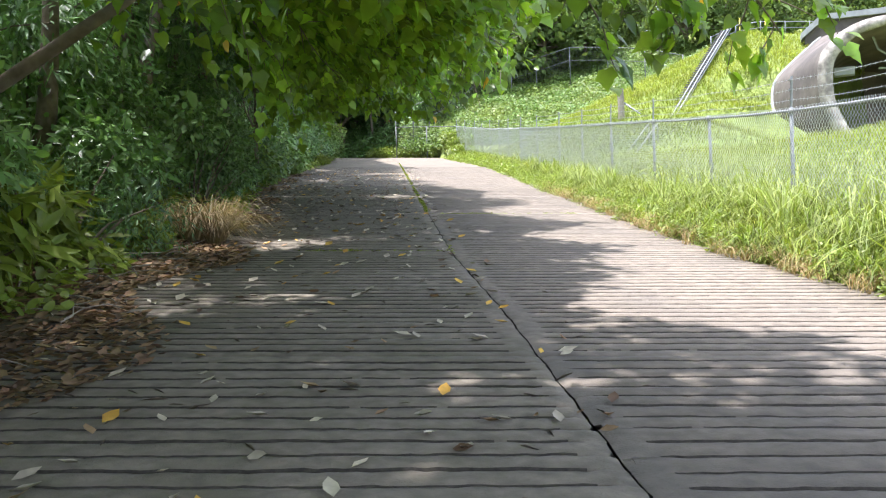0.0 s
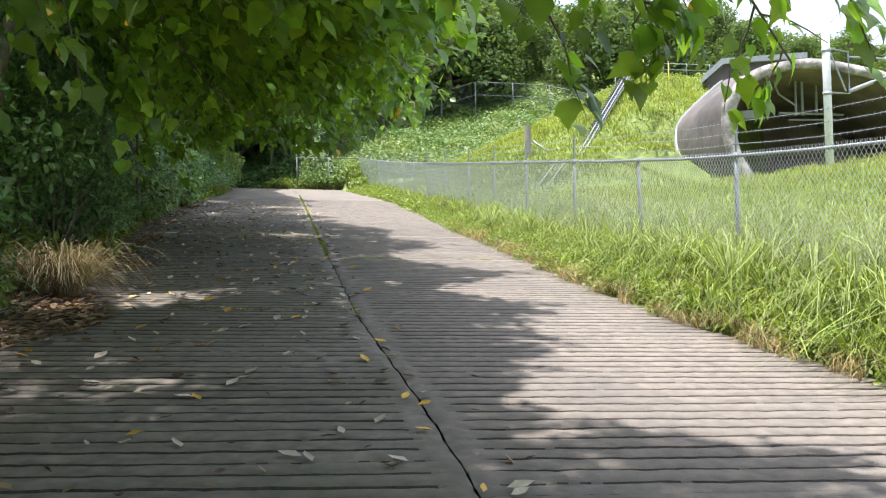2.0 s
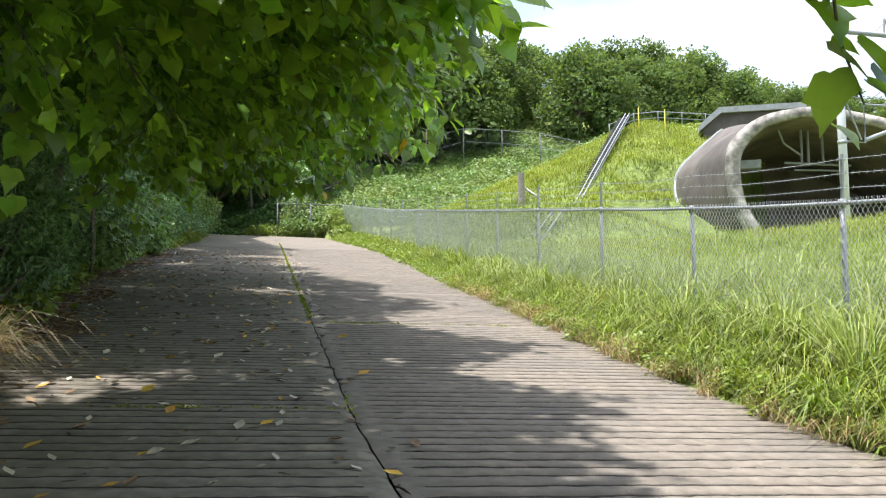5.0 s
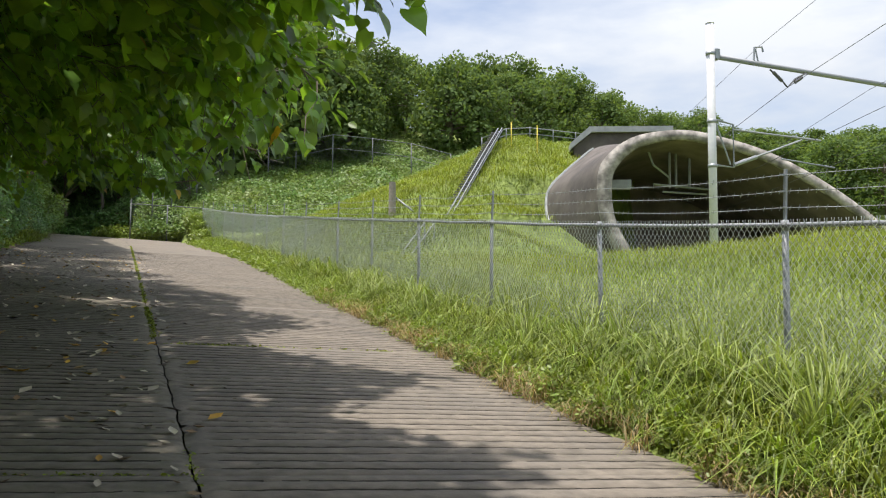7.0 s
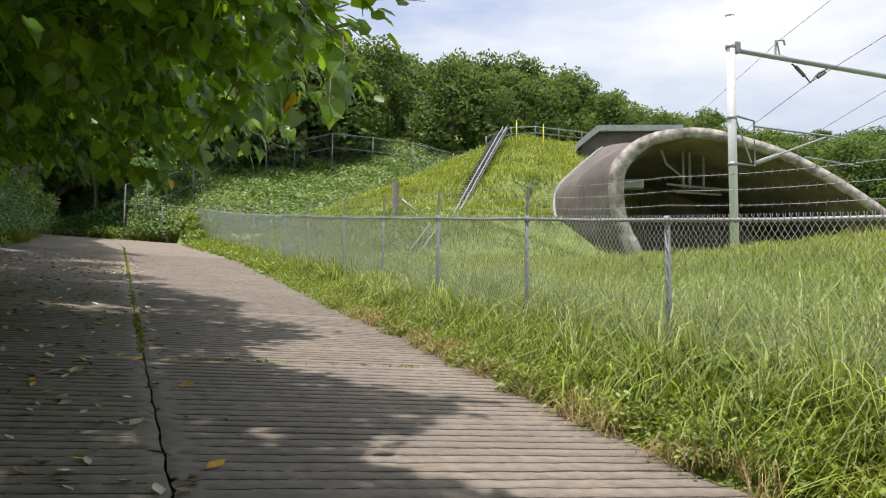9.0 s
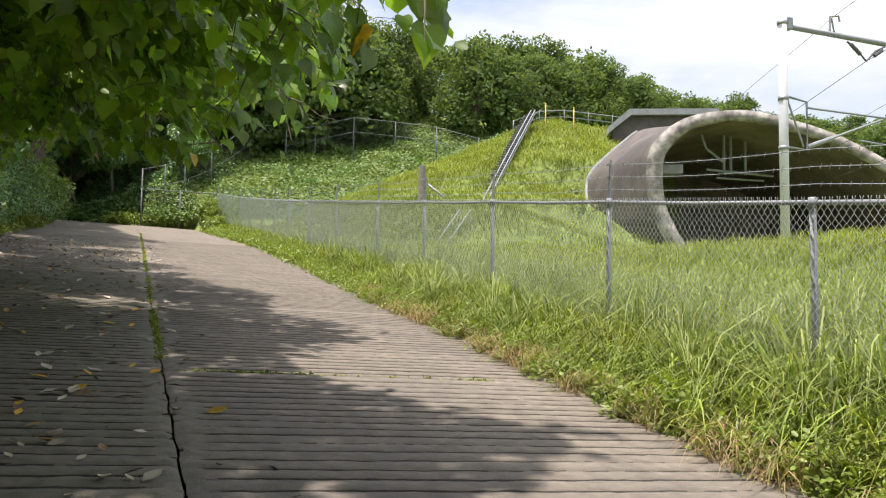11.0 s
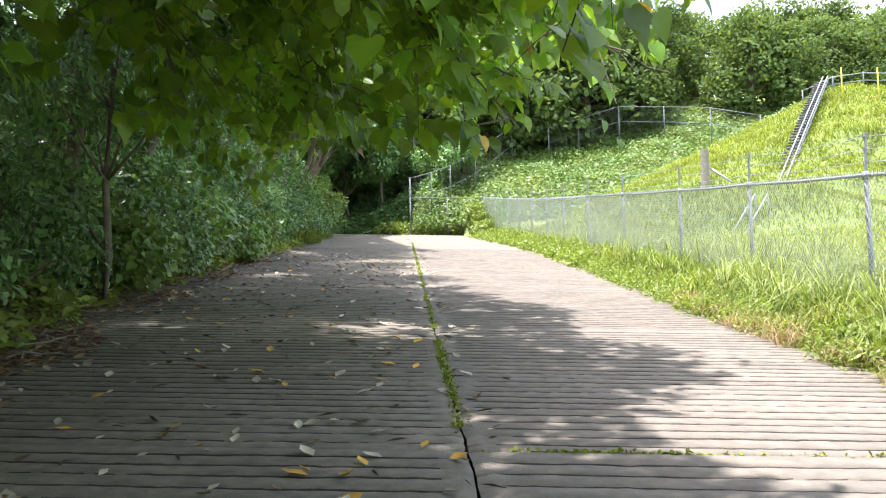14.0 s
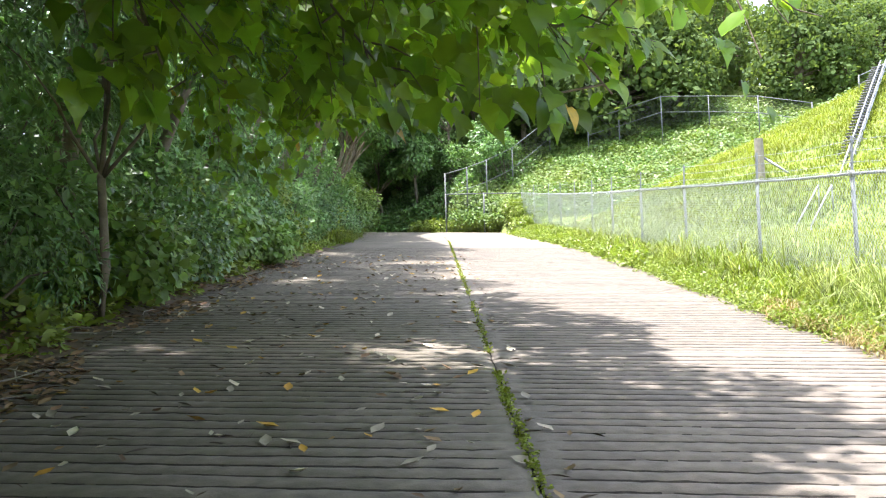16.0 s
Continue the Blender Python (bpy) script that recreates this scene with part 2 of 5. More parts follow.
CRACK_LINE = [(-6, 1.6), (3.6, 0.80), (7.7, 0.48), (11.2, 0.13), (20, -0.42), (29, -0.95), (40, -1.6), (51, -2.25), (60, -3.0), (75, -5.0)]
RIGHT_EDGE = [(-6, 5.3), (2, 4.7), (8.2, 4.0), (11.7, 3.42), (14.4, 3.28), (20, 3.12), (25, 2.9), (31, 2.8), (42, 2.6), (50, 2.0), (56, 1.2), (66, 0.3), (75, -1.5)]
LEFT_EDGE = [(-6, -2.2), (2, -2.8), (6.5, -3.1), (11.3, -3.4), (17, -3.6), (20, -4.2), (25, -4.9), (34, -5.6), (50, -6.3), (60, -7.2), (75, -10.0)]
FENCE_LINE = [(-8, 6.2), (6, 5.3), (12.55, 4.87), (15.6, 4.67), (18.8, 4.44), (22.2, 4.22), (25.6, 4.05), (29, 3.85), (36, 3.5), (48, 2.95), (58, 2.3), (66, 1.3)]
SLOPE, CROSS, Z_0 = 0.1155, -0.035, -0.02


def road_z(x, y):
    yy = np.asarray(y, float)
    over = np.maximum(0, yy - 67)
    return Z_0 + SLOPE * (yy - over) + 0.03 * over + CROSS * np.clip(x, -8, 6)


def smax(a, b, k):
    h = np.clip(0.5 + 0.5 * (a - b) / k, 0, 1)
    return b + (a - b) * h + k * h * (1 - h)


def rolls(x, y, s):
    return np.sin(x * 0.9 / s + 1.3) * np.cos(y * 0.7 / s + 0.4) + 0.5 * np.sin(x * 2.1 / s + y * 1.7 / s)


def ground_z(x, y):
    """Height of the land: roadside, field beyond the fence, grassed spur, hillside behind."""
    x, y = np.asarray(x, float), np.asarray(y, float)
    yc = np.minimum(y, 70)
    base = road_z(np.clip(x, -8, 6), yc)
    right, left = along(y, RIGHT_EDGE), along(y, LEFT_EDGE)
    out = np.maximum(0, x - right)
    verge = 0.16 * np.clip(out / 1.2, 0, 1) + 0.03 * rolls(x, y, 1.0) * np.clip(out, 0, 1)
    fx = along(y, FENCE_LINE)
    rise = np.interp(y, [0, 10, 20, 25, 30, 33, 42, 50], [0.16, 0.16, 0.15, 0.145, 0.085, 0.055, 0.06, 0.10])
    field = rise * np.clip(x - fx - 0.4, 0, np.interp(y, [27, 33], [12.5, 8.5])) - 0.10 * np.clip(x - 20, 0, 8)
    lift = 0.25 * np.clip(left - x, 0, 1.5) + 0.10 * np.clip(left - 1.5 - x, 0, 20)
    z = base + verge + field + lift - 0.03 * (x > left) * (x < right)
    ax, ay, bx, by = 21.0, 61.0, 48.0, 66.0
    t = np.clip(((x - ax) * (bx - ax) + (y - ay) * (by - ay)) / ((bx - ax) ** 2 + (by - ay) ** 2), 0, 1)
    dist = np.hypot(x - ax - t * (bx - ax), y - ay - t * (by - ay))
    spur = 14.6 - 0.45 * np.maximum(0, dist - 0.5)
    back = 8.0 + 0.50 * (y - 65) + 0.20 * np.clip(x, -8, 14) + 0.25 * rolls(x, y, 3.0)
    back = np.minimum(back, 19 + 0.06 * (y - 80) + 0.02 * x)
    hill = smax(spur, back, 0.8)
    far_left = np.clip((x + 7.8) / 6, 0, 1)
    hill = hill * far_left + (1 - far_left) * np.minimum(hill, z + 1.0)
    z = np.where(y > 40, smax(z, hill, 0.6 * np.clip((y - 40) / 5, 0.02, 1)), z)
    # railway cutting in front of the portal, and the ground held back by its shell
    s = (x - 19.1) * 0.9063 - (y - 44.1) * 0.4226
    a = (x - 19.1) * 0.4226 + (y - 44.1) * 0.9063
    edge = np.interp(a, [0, 1.6, 3.5, 5, 6, 6.3, 6.7, 7.1, 7.6, 12.2], [0.7, -0.7, -2.36, -3.0, -3.1, -2.8, -2.1, -1.3, -0.6, -1.0])
    foot = np.interp(a, [0, 1.6, 3.5, 5, 6, 6.3, 6.7, 7.1, 7.6, 12.2], [5.75, 6.2, 7.15, 8.0, 9.2, 10.0, 10.8, 11.5, 12.3, 12.5])
    beside = np.maximum(0, edge - s)
    limit = foot - 0.25 + 0.30 * beside + 0.6 * np.maximum(0, beside - 1.8) - 0.5 * np.clip(s - edge, 0, 1)
    limit = np.where((a > 0.6) & (s > edge + 2.2) & (s < 13), 3.6, limit)
    ahead = 4.9 + 0.45 * np.maximum(0, -1.0 - s)
    limit = np.where(a < 0, ahead, limit)
    near = (s > -9) & (s < 17) & (a > -25) & (a < 12.2) & (y > 26)
    return np.where(near, np.minimum(z, limit), z)


# ---- land ----
gx = np.unique(np.concatenate([np.linspace(-400, -30, 14), np.linspace(-30, -8, 23), np.arange(-8, 8, 0.4), np.arange(8, 60, 0.8), np.linspace(60, 400, 14)]))
gy = np.unique(np.concatenate([np.linspace(-200, -8, 9), np.arange(-8, 70, 0.6), np.arange(70, 110, 1.0), np.linspace(110, 500, 12)]))
X, Y = np.meshgrid(gx, gy)
Z = ground_z(X, Y)
inside = (X > along(Y, LEFT_EDGE) - 0.05) & (X < along(Y, RIGHT_EDGE) + 0.05) & (Y > -8) & (Y < 72)
Z = np.where(inside, road_z(X, Y) - 0.12, Z)
nx = len(gx)
ii = (np.arange(len(gy) - 1)[:, None] * nx + np.arange(nx - 1)[None, :]).ravel()
land = new("ground", np_mesh("ground", np.stack([X.ravel(), Y.ravel(), Z.ravel()], 1), np.stack([ii, ii + 1, ii + 1 + nx, ii + nx], 1), TURF, True))
tagged(land, "grassy sloping ground rising to a hillside", "ground", kind="structure")

# ---- leaf, blade and branch builders ----
rng = np.random.default_rng(7)


def unit(v):
    return v / np.maximum(1e-6, np.linalg.norm(v, axis=-1, keepdims=True))


def heart_shape():
    """A heart-shaped leaf blade folded a little along its midrib, with a drawn-out tip."""
    rim = [(-0.05, 0.13), (-0.08, 0.27), (0.06, 0.41), (0.26, 0.45), (0.48, 0.37), (0.68, 0.22), (0.84, 0.09)]
    v = [(0, 0, 0), (0.3, 0, 0.015), (0.62, 0, 0.01), (1.02, 0, -0.12)]
    f = []
    for s in (1, -1):
        o = len(v)
        v += [(x, s * y, 0.22 * y - 0.10 * max(0, x) ** 2) for x, y in rim]
        for a, b, c in ((0, o, o + 1), (0, o + 1, 1), (1, o + 1, o + 2), (1, o + 2, o + 3), (1, o + 3, 2), (2, o + 3, o + 4), (2, o + 4, o + 5), (2, o + 5, o + 6), (2, o + 6, 3)):
            f.append((a, b, c) if s < 0 else (a, c, b))
    return np.array(v, float), np.array(f)


def lobed_shape():
    """A leaf with two side lobes and a long pointed tip."""
    rim = [(-0.06, 0.12), (-0.05, 0.30), (0.14, 0.41), (0.36, 0.51), (0.46, 0.33), (0.66, 0.25), (0.86, 0.10)]
    v, f = heart_shape()
    v = v.copy()
    for k, s in ((4, 1), (11, -1)):
        for i, (x, y) in enumerate(rim):
            v[k + i] = (x, s * y, 0.16 * y - 0.16 * max(0, x) ** 2)
    v[3] = (1.12, 0, -0.22)
    return v, f


HEART = heart_shape()
LOBED = lobed_shape()
LANCE = (np.array([(0, 0, 0), (0.45, 0.13, 0.04), (1, 0, -0.08), (0.45, -0.13, 0.04)], float), np.array([(0, 1, 2), (0, 2, 3)]))
DIAMOND = (np.array([(0, 0, 0), (0.45, 0.30, 0.06), (1, 0, -0.06), (0.45, -0.30, 0.06)], float), np.array([(0, 1, 2), (0, 2, 3)]))
OVAL = (np.array([(0, 0, 0), (0.5, 0, -0.02), (1, 0, -0.05), (0.3, 0.27, 0.06), (0.75, 0.22, 0.04), (0.3, -0.27, 0.06), (0.75, -0.22, 0.04)], float),
        np.array([(0, 1, 3), (3, 1, 4), (4, 1, 2), (0, 5, 1), (5, 6, 1), (6, 2, 1)]))
CURL = (np.array([(0, 0, 0), (0.3, 0.26, 0.16), (0.7, 0.22, 0.20), (1, 0.02, 0.26), (0.7, -0.22, 0.14), (0.3, -0.26, 0.10), (0.5, 0, 0.02)], float),
        np.array([(0, 6, 1), (1, 6, 2), (2, 6, 3), (3, 6, 4), (4, 6, 5), (5, 6, 0)]))


def leaf_arrays(P, D, N, S, shape, wide=1.0):
    """Leaves of a shape at P, long axis D, face towards N, length S."""
    tv, tf = shape
    D = unit(D)
    W = unit(np.cross(N, D))
    U = np.cross(D, W)
    S = np.asarray(S)[:, None, None]
    V = P[:, None, :] + S * (tv[None, :, 0:1] * D[:, None, :] + wide * tv[None, :, 1:2] * W[:, None, :] + tv[None, :, 2:3] * U[:, None, :])
    Fc = tf[None] + (np.arange(len(P)) * len(tv))[:, None, None]
    return V.reshape(-1, 3), Fc.reshape(-1, tf.shape[1])


def joined(pieces):
    vs, fs, o = [], [], 0
    for v, f in pieces:
        vs.append(v)
        fs.append(f + o)
        o += len(v)
    return np.concatenate(vs), np.concatenate(fs)


def blades(P, H, lean, width, r, towards=None):
    """Curved grass blades of height H at P, leaning all ways or towards the given bearings."""
    n = len(P)
    a = r.uniform(0, 2 * np.pi, n) if towards is None else towards
    out = np.stack([np.cos(a), np.sin(a), np.zeros(n)], 1)
    side = np.stack([-np.sin(a), np.cos(a), np.zeros(n)], 1)
    L = (lean * r.uniform(0.3, 1.6, n))[:, None]
    Hc, wd = H[:, None], (width * r.uniform(0.6, 1.3, n))[:, None]
    up = np.array([[0, 0, 1.0]])
    c1 = P + up * Hc * 0.50 + out * L * Hc * 0.12
    c2 = P + up * Hc * 0.88 + out * L * Hc * 0.38
    c3 = P + up * Hc * (1.0 - 0.12 * L) + out * L * Hc * 0.68
    c4 = P + up * Hc * np.maximum(0.12, 1.0 - 0.36 * L) + out * L * Hc * 0.95
    V = np.stack([P - side * wd, P + side * wd, c1 - side * wd, c1 + side * wd, c2 - side * wd * 0.85, c2 + side * wd * 0.85, c3 - side * wd * 0.55, c3 + side * wd * 0.55, c4], 1)
    F0 = np.array([(0, 1, 3), (0, 3, 2), (2, 3, 5), (2, 5, 4), (4, 5, 7), (4, 7, 6), (6, 7, 8)])
    Fc = F0[None] + (np.arange(n) * 9)[:, None, None]
    return V.reshape(-1, 3), Fc.reshape(-1, 3)


def bend(a, b, sag, n=6, jitter=0.0, r=rng):
    a, b = np.array(a, float), np.array(b, float)
    t = np.linspace(0, 1, n)[:, None]
    p = a + (b - a) * t
    p[:, 2] += (sag * np.sin(np.pi * t))[:, 0]
    if jitter:
        p[1:-1] += r.normal(0, jitter, (n - 2, 3))
    return p


def spray(bm, a, b, arch, r, twigs=16, twig=0.8, per=7, size=0.17, radius=0.035, droop=0.5, start=0.25):
    """A limb from a to b with twigs; returns leaf places, axes, normals and sizes."""
    line = bend(a, b, arch, 8, 0.05, r)
    tube_into(bm, line, [radius * (1 - 0.85 * i / 7) for i in range(8)], 6)
    Ps, Ds = [], []
    for k in range(twigs):
        t = start + (1 - start) * (k + r.uniform(0, 1)) / twigs
        i = min(6, int(t * 7))
        p0 = line[i] + (line[i + 1] - line[i]) * (t * 7 - i)
        way = line[i + 1] - line[i]
        d = unit(unit(way) * 0.6 + r.normal(0, 0.75, 3) + np.array([0, 0, -droop * 0.5]))
        ln = twig * r.uniform(0.5, 1.25)
        p1 = p0 + d * ln + np.array([0, 0, -droop * ln * 0.35])
        tl = bend(p0, p1, 0.06 * ln, 4, 0.02, r)
        tube_into(bm, tl, [0.008, 0.006, 0.005, 0.003], 4, False)
        s = np.linspace(0.2, 1.02, per)[:, None]
        Ps.append(p0 + (p1 - p0) * s + r.normal(0, 0.05, (per, 3)))
        Ds.append(d[None] * 0.4 + r.normal(0, 0.42, (per, 3)) + np.array([[0.30, -0.30, -droop - 0.15]]))
    P, D = np.concatenate(Ps), np.concatenate(Ds)
    N = np.array([[0.5, -0.5, 0.8]]) + r.normal(0, 0.42, P.shape)
    return P, D, N, size * r.uniform(0.55, 1.25, len(P))


def blob_points(centre, radii, n, r, shell=0.55):
    d = unit(r.normal(0, 1, (n, 3)))
    rad = shell + (1 - shell) * r.uniform(0, 1, n) ** 0.7
    return np.array(centre) + d * rad[:, None] * np.array(radii), d


def thing(name, label, category, group="", at=(0, 0, 0), kind=""):
    e = new(name)
    e.location = at
    tagged(e, label, category, group, kind)
    return e


# ---- concrete road, two lanes of grooved slabs ----
GROOVE = 0.19


def slab(y0, y1, lane, k):
    """One grooved slab between two joints, on one side of the lengthwise crack."""
    r = np.random.default_rng(100 + k)
    step = GROOVE
    ys, depth = [], []
    y = y0 + 0.012
    ys += [y0, y0 + 0.01]
    depth += [-0.02, 0.0]
    y = y0 + step * 0.7
    fine = y1 < 48
    while fine and y < y1 - 0.1:
        w = float(np.interp(y, [5, 11], [0.0105, 0.0055])) * r.uniform(0.5, 1.6)
        ys += [y - 0.045, y - w, y - w * 0.7, y + w * 0.7, y + w]
        depth += [0.004, -0.003, -0.026, -0.024, 0.003]
        y += step * r.uniform(0.93, 1.07)
    if not fine:
        e = np.linspace(y0, y1, 14)[1:-1]
        ys += list(e)
        depth += [0] * len(e)
    ys += [y1 - 0.01, y1]
    depth += [0.0, -0.02]
    ys, depth = np.array(ys), np.array(depth)
    ys += 0
    cols = 64 if fine else 10
    u = np.linspace(0, 1, cols)
    xa = along(ys, CRACK_LINE) + 0.007 if lane else along(ys, LEFT_EDGE)
    xb = along(ys, RIGHT_EDGE) if lane else along(ys, CRACK_LINE) - 0.007
    Xs = xa[:, None] + (xb - xa)[:, None] * u[None]
    row = np.floor(np.maximum(0, np.arange(len(ys)) - 2) / 5)[:, None]
    wob = 0.008 * np.sin(Xs * 2.1 + k + row) + 0.004 * np.sin(Xs * 13.0 + row * 3.7)
    wob = wob + r.normal(0, 0.0038, (int(row.max()) + 1, cols))[row[:, 0].astype(int)]
    Ys = ys[:, None] + (wob * (depth != 0)[:, None] if fine else 0) + r.normal(0, 0.002, Xs.shape)
    Ys[0], Ys[-1] = ys[0], ys[-1]
    near = np.minimum(np.abs(Xs - along(ys, CRACK_LINE)[:, None]), 9)
    margin = np.clip((near - 0.11 - 0.05 * lane + 0.03 * np.sin(ys * 31.0 + k)[:, None]) / 0.05, 0, 1)
    cut = depth[:, None] * np.where((np.arange(len(ys)) < 2)[:, None] | (np.arange(len(ys)) > len(ys) - 3)[:, None], 1, margin) * (1 + r.normal(0, 0.22, Xs.shape))
    worn = np.interp(y0, [3, 9], [0.8, 0.62]) + 0.36 * np.sin(Xs * 1.3 + row * 2.4) * np.sin(row * 1.9 + k) + r.normal(0, 0.14, (int(row.max()) + 1, cols))[row[:, 0].astype(int)]
    cut = cut * np.clip(worn, 0.12, 1.1)
    jag = 0.05 * np.sin(ys * 2.3) + 0.04 * np.sin(ys * 7.1 + k)
    Xs[:, -1 if lane else 0] += jag
    Xs[:, 0 if lane else -1] += 0.006 * np.sin(ys * 9.0) + r.normal(0, 0.003, len(ys))
    Zs = road_z(Xs, Ys) + cut
    Zs[:, 0 if lane else -1] -= 0.012
    n, c = Xs.shape
    V = np.stack([Xs, Ys, Zs], 2).reshape(-1, 3)
    i0 = (np.arange(n - 1)[:, None] * c + np.arange(c - 1)[None]).ravel()
    low = ((depth[:-1] < -0.002)[:, None] & (margin[:-1, 1:] > 0.5) & (worn[:-1, 1:] > 0.3)).astype(int)
    low[0] = low[-1] = 0
    return np_mesh("concrete_slab", V, np.stack([i0, i0 + 1, i0 + 1 + c, i0 + c], 1), CONCRETE if lane else MOSSY_SHADE_CONCRETE, False, GROOVE_DIRT, low.ravel())


road = tagged(new("road"), "grooved concrete road split by a lengthwise joint", "road", kind="structure")
JOINTS = [-5.0, 0.4, 6.0, 11.6, 17.3, 22.6, 27.8, 33.5, 39.5, 45.5, 51.5, 57.5, 63.5, 70.0]
for k, (ya, yb) in enumerate(zip(JOINTS, JOINTS[1:])):
    for lane in (0, 1):
        part("concrete_slab", slab(ya + 0.004, yb - 0.004, lane, 2 * k + lane), road)
ys = np.arange(-5, 70, 0.5)
bed = []
for y in ys:
    bed += [(float(along(y, LEFT_EDGE)) - 0.02, y), (float(along(y, RIGHT_EDGE)) + 0.02, y)]
bed = np.array(bed)
bedz = road_z(bed[:, 0], bed[:, 1]) - 0.05
i0 = np.arange(0, len(bed) - 2, 2)
part("joint_filling", np_mesh("joint_filling", np.column_stack([bed, bedz]), np.stack([i0, i0 + 1, i0 + 3, i0 + 2], 1), CRACK), road, "dark dirt in the open joints")


# ---- forest floor beside the road ----
ys = np.arange(-8, 72, 0.7)
us = np.array([0.0, 0.25, 0.6, 1.0, 1.6, 2.5, 4, 7, 12, 20])
FX = along(ys, LEFT_EDGE)[:, None] + 0.12 - us[None]
FY = np.repeat(ys[:, None], len(us), 1)
FZ = np.maximum(ground_z(FX, FY), road_z(FX, FY) - 0.01) + 0.035 + 0.02 * rolls(FX, FY, 0.4)
i0 = (np.arange(len(ys) - 1)[:, None] * len(us) + np.arange(len(us) - 1)[None]).ravel()
floor_ = new("forest_floor", np_mesh("forest_floor", np.stack([FX, FY, FZ], 2).reshape(-1, 3), np.stack([i0, i0 + len(us), i0 + len(us) + 1, i0 + 1], 1), SOIL, True))
tagged(floor_, "dark earth under the roadside thicket", "ground", kind="structure")

ex, ey = np.meshgrid(np.arange(-24, -0.5, 0.8), np.arange(72.0, 92, 1.0))
ez = ground_z(ex, ey) + 0.04
i0 = (np.arange(ex.shape[0] - 1)[:, None] * ex.shape[1] + np.arange(ex.shape[1] - 1)[None]).ravel()
tagged(new("wood_floor", np_mesh("wood_floor", np.stack([ex, ey, ez], 2).reshape(-1, 3), np.stack([i0, i0 + 1, i0 + 1 + ex.shape[1], i0 + ex.shape[1]], 1), SOIL, True)), "dark earth under the trees at the bend", "ground", kind="structure")

# ---- chain-link fence ----
POST_Y = [-3.1, 0.05, 3.2, 6.3, 9.4, 12.55, 15.6, 18.8, 22.2, 25.65, 29.05, 33.5, 37.9, 42.0, 46.0, 50.0, 54.0, 58.0, 62.0, 66.0]


def fence_top(y):
    return road_z(along(y, FENCE_LINE), y) + np.interp(y, [8, 10.2, 12.5, 15.6, 30, 43, 50, 58, 66], [1.95, 1.9, 1.81, 1.775, 1.79, 1.88, 1.96, 2.1, 2.3])


def weave(name, p0, p1, h0, h1, pitch=0.075, wire=0.0022, spikes=True, mat=MESHWIRE):
    """Chain-link mesh between two posts: zigzag wires as thin three-sided rods."""
    p0, p1 = np.array(p0, float), np.array(p1, float)
    length = np.linalg.norm((p1 - p0)[:2])
    n = max(2, int(length / pitch))
    rows = int(1.72 / pitch)
    segs = []
    for i in range(n):
        for s in (1, -1):
            u = (i + 0.5) / n
            a = [(u + s * ((j % 2) - 0.5) / n, j / rows) for j in range(rows + 1)]
            segs.append((a, s))
    V, Fc = [], []
    side = unit(np.array([-(p1 - p0)[1], (p1 - p0)[0], 0]))
    tang = unit(p1 - p0)
    for a, s in segs:
        uv = np.array(a)
        base = p0 + (p1 - p0) * uv[:, 0:1]
        top = h0 + (h1 - h0) * uv[:, 0]
        pts = base + np.stack([np.zeros(len(uv)), np.zeros(len(uv)), uv[:, 1] * top], 1) + side * (0.004 * s)
        if spikes:
            pts = np.vstack([pts, pts[-1] + np.array([0, 0, 0.045]) + tang * 0.012 * s])
        m, o = len(pts), sum(len(v) for v in V)
        ring = [tang * wire * 1.5, -tang * wire * 0.75 + side * wire * 1.3, -tang * wire * 0.75 - side * wire * 1.3]
        V.append(np.stack([pts + q for q in ring], 1).reshape(-1, 3))
        k = np.arange(m - 1) * 3 + o
        for c in range(3):
            d = (c + 1) % 3
            Fc.append(np.stack([k + c, k + d, k + 3 + d, k + 3 + c], 1))
    return np_mesh(name, np.concatenate(V), np.concatenate(Fc), mat)


fence = thing("chain_link_fence", "galvanised chain-link fence with barbed wire on arms", "fence")
tops = []
for k, y in enumerate(POST_Y):
    x = float(along(y, FENCE_LINE))
    zt = float(fence_top(y))
    tops.append((x, y, zt))
    lean = 0.015 * math.sin((k - 2) * 2.7)
    bm = bmesh.new()
    tube_into(bm, [(x, y, zt - 1.95), (x + lean, y, zt + 0.03)], 0.028, 10)
    tube_into(bm, [(x + lean, y, zt - 0.05), (x + lean, y, zt + 0.04)], 0.034, 10)
    post = part("post", bm_mesh("post", bm, GALV, True), fence)
    if k != 6:
        bm = bmesh.new()
        tube_into(bm, [(x + lean, y, zt), (x + lean + 0.02, y, zt + 0.48)], 0.018, 6)
        for j in range(3):
            box_into(bm, (x - 0.015, y - 0.015, zt + 0.14 + j * 0.14), (x + 0.035, y + 0.015, zt + 0.155 + j * 0.14))
        part("extension_arm", bm_mesh("extension_arm", bm, GALV), post)
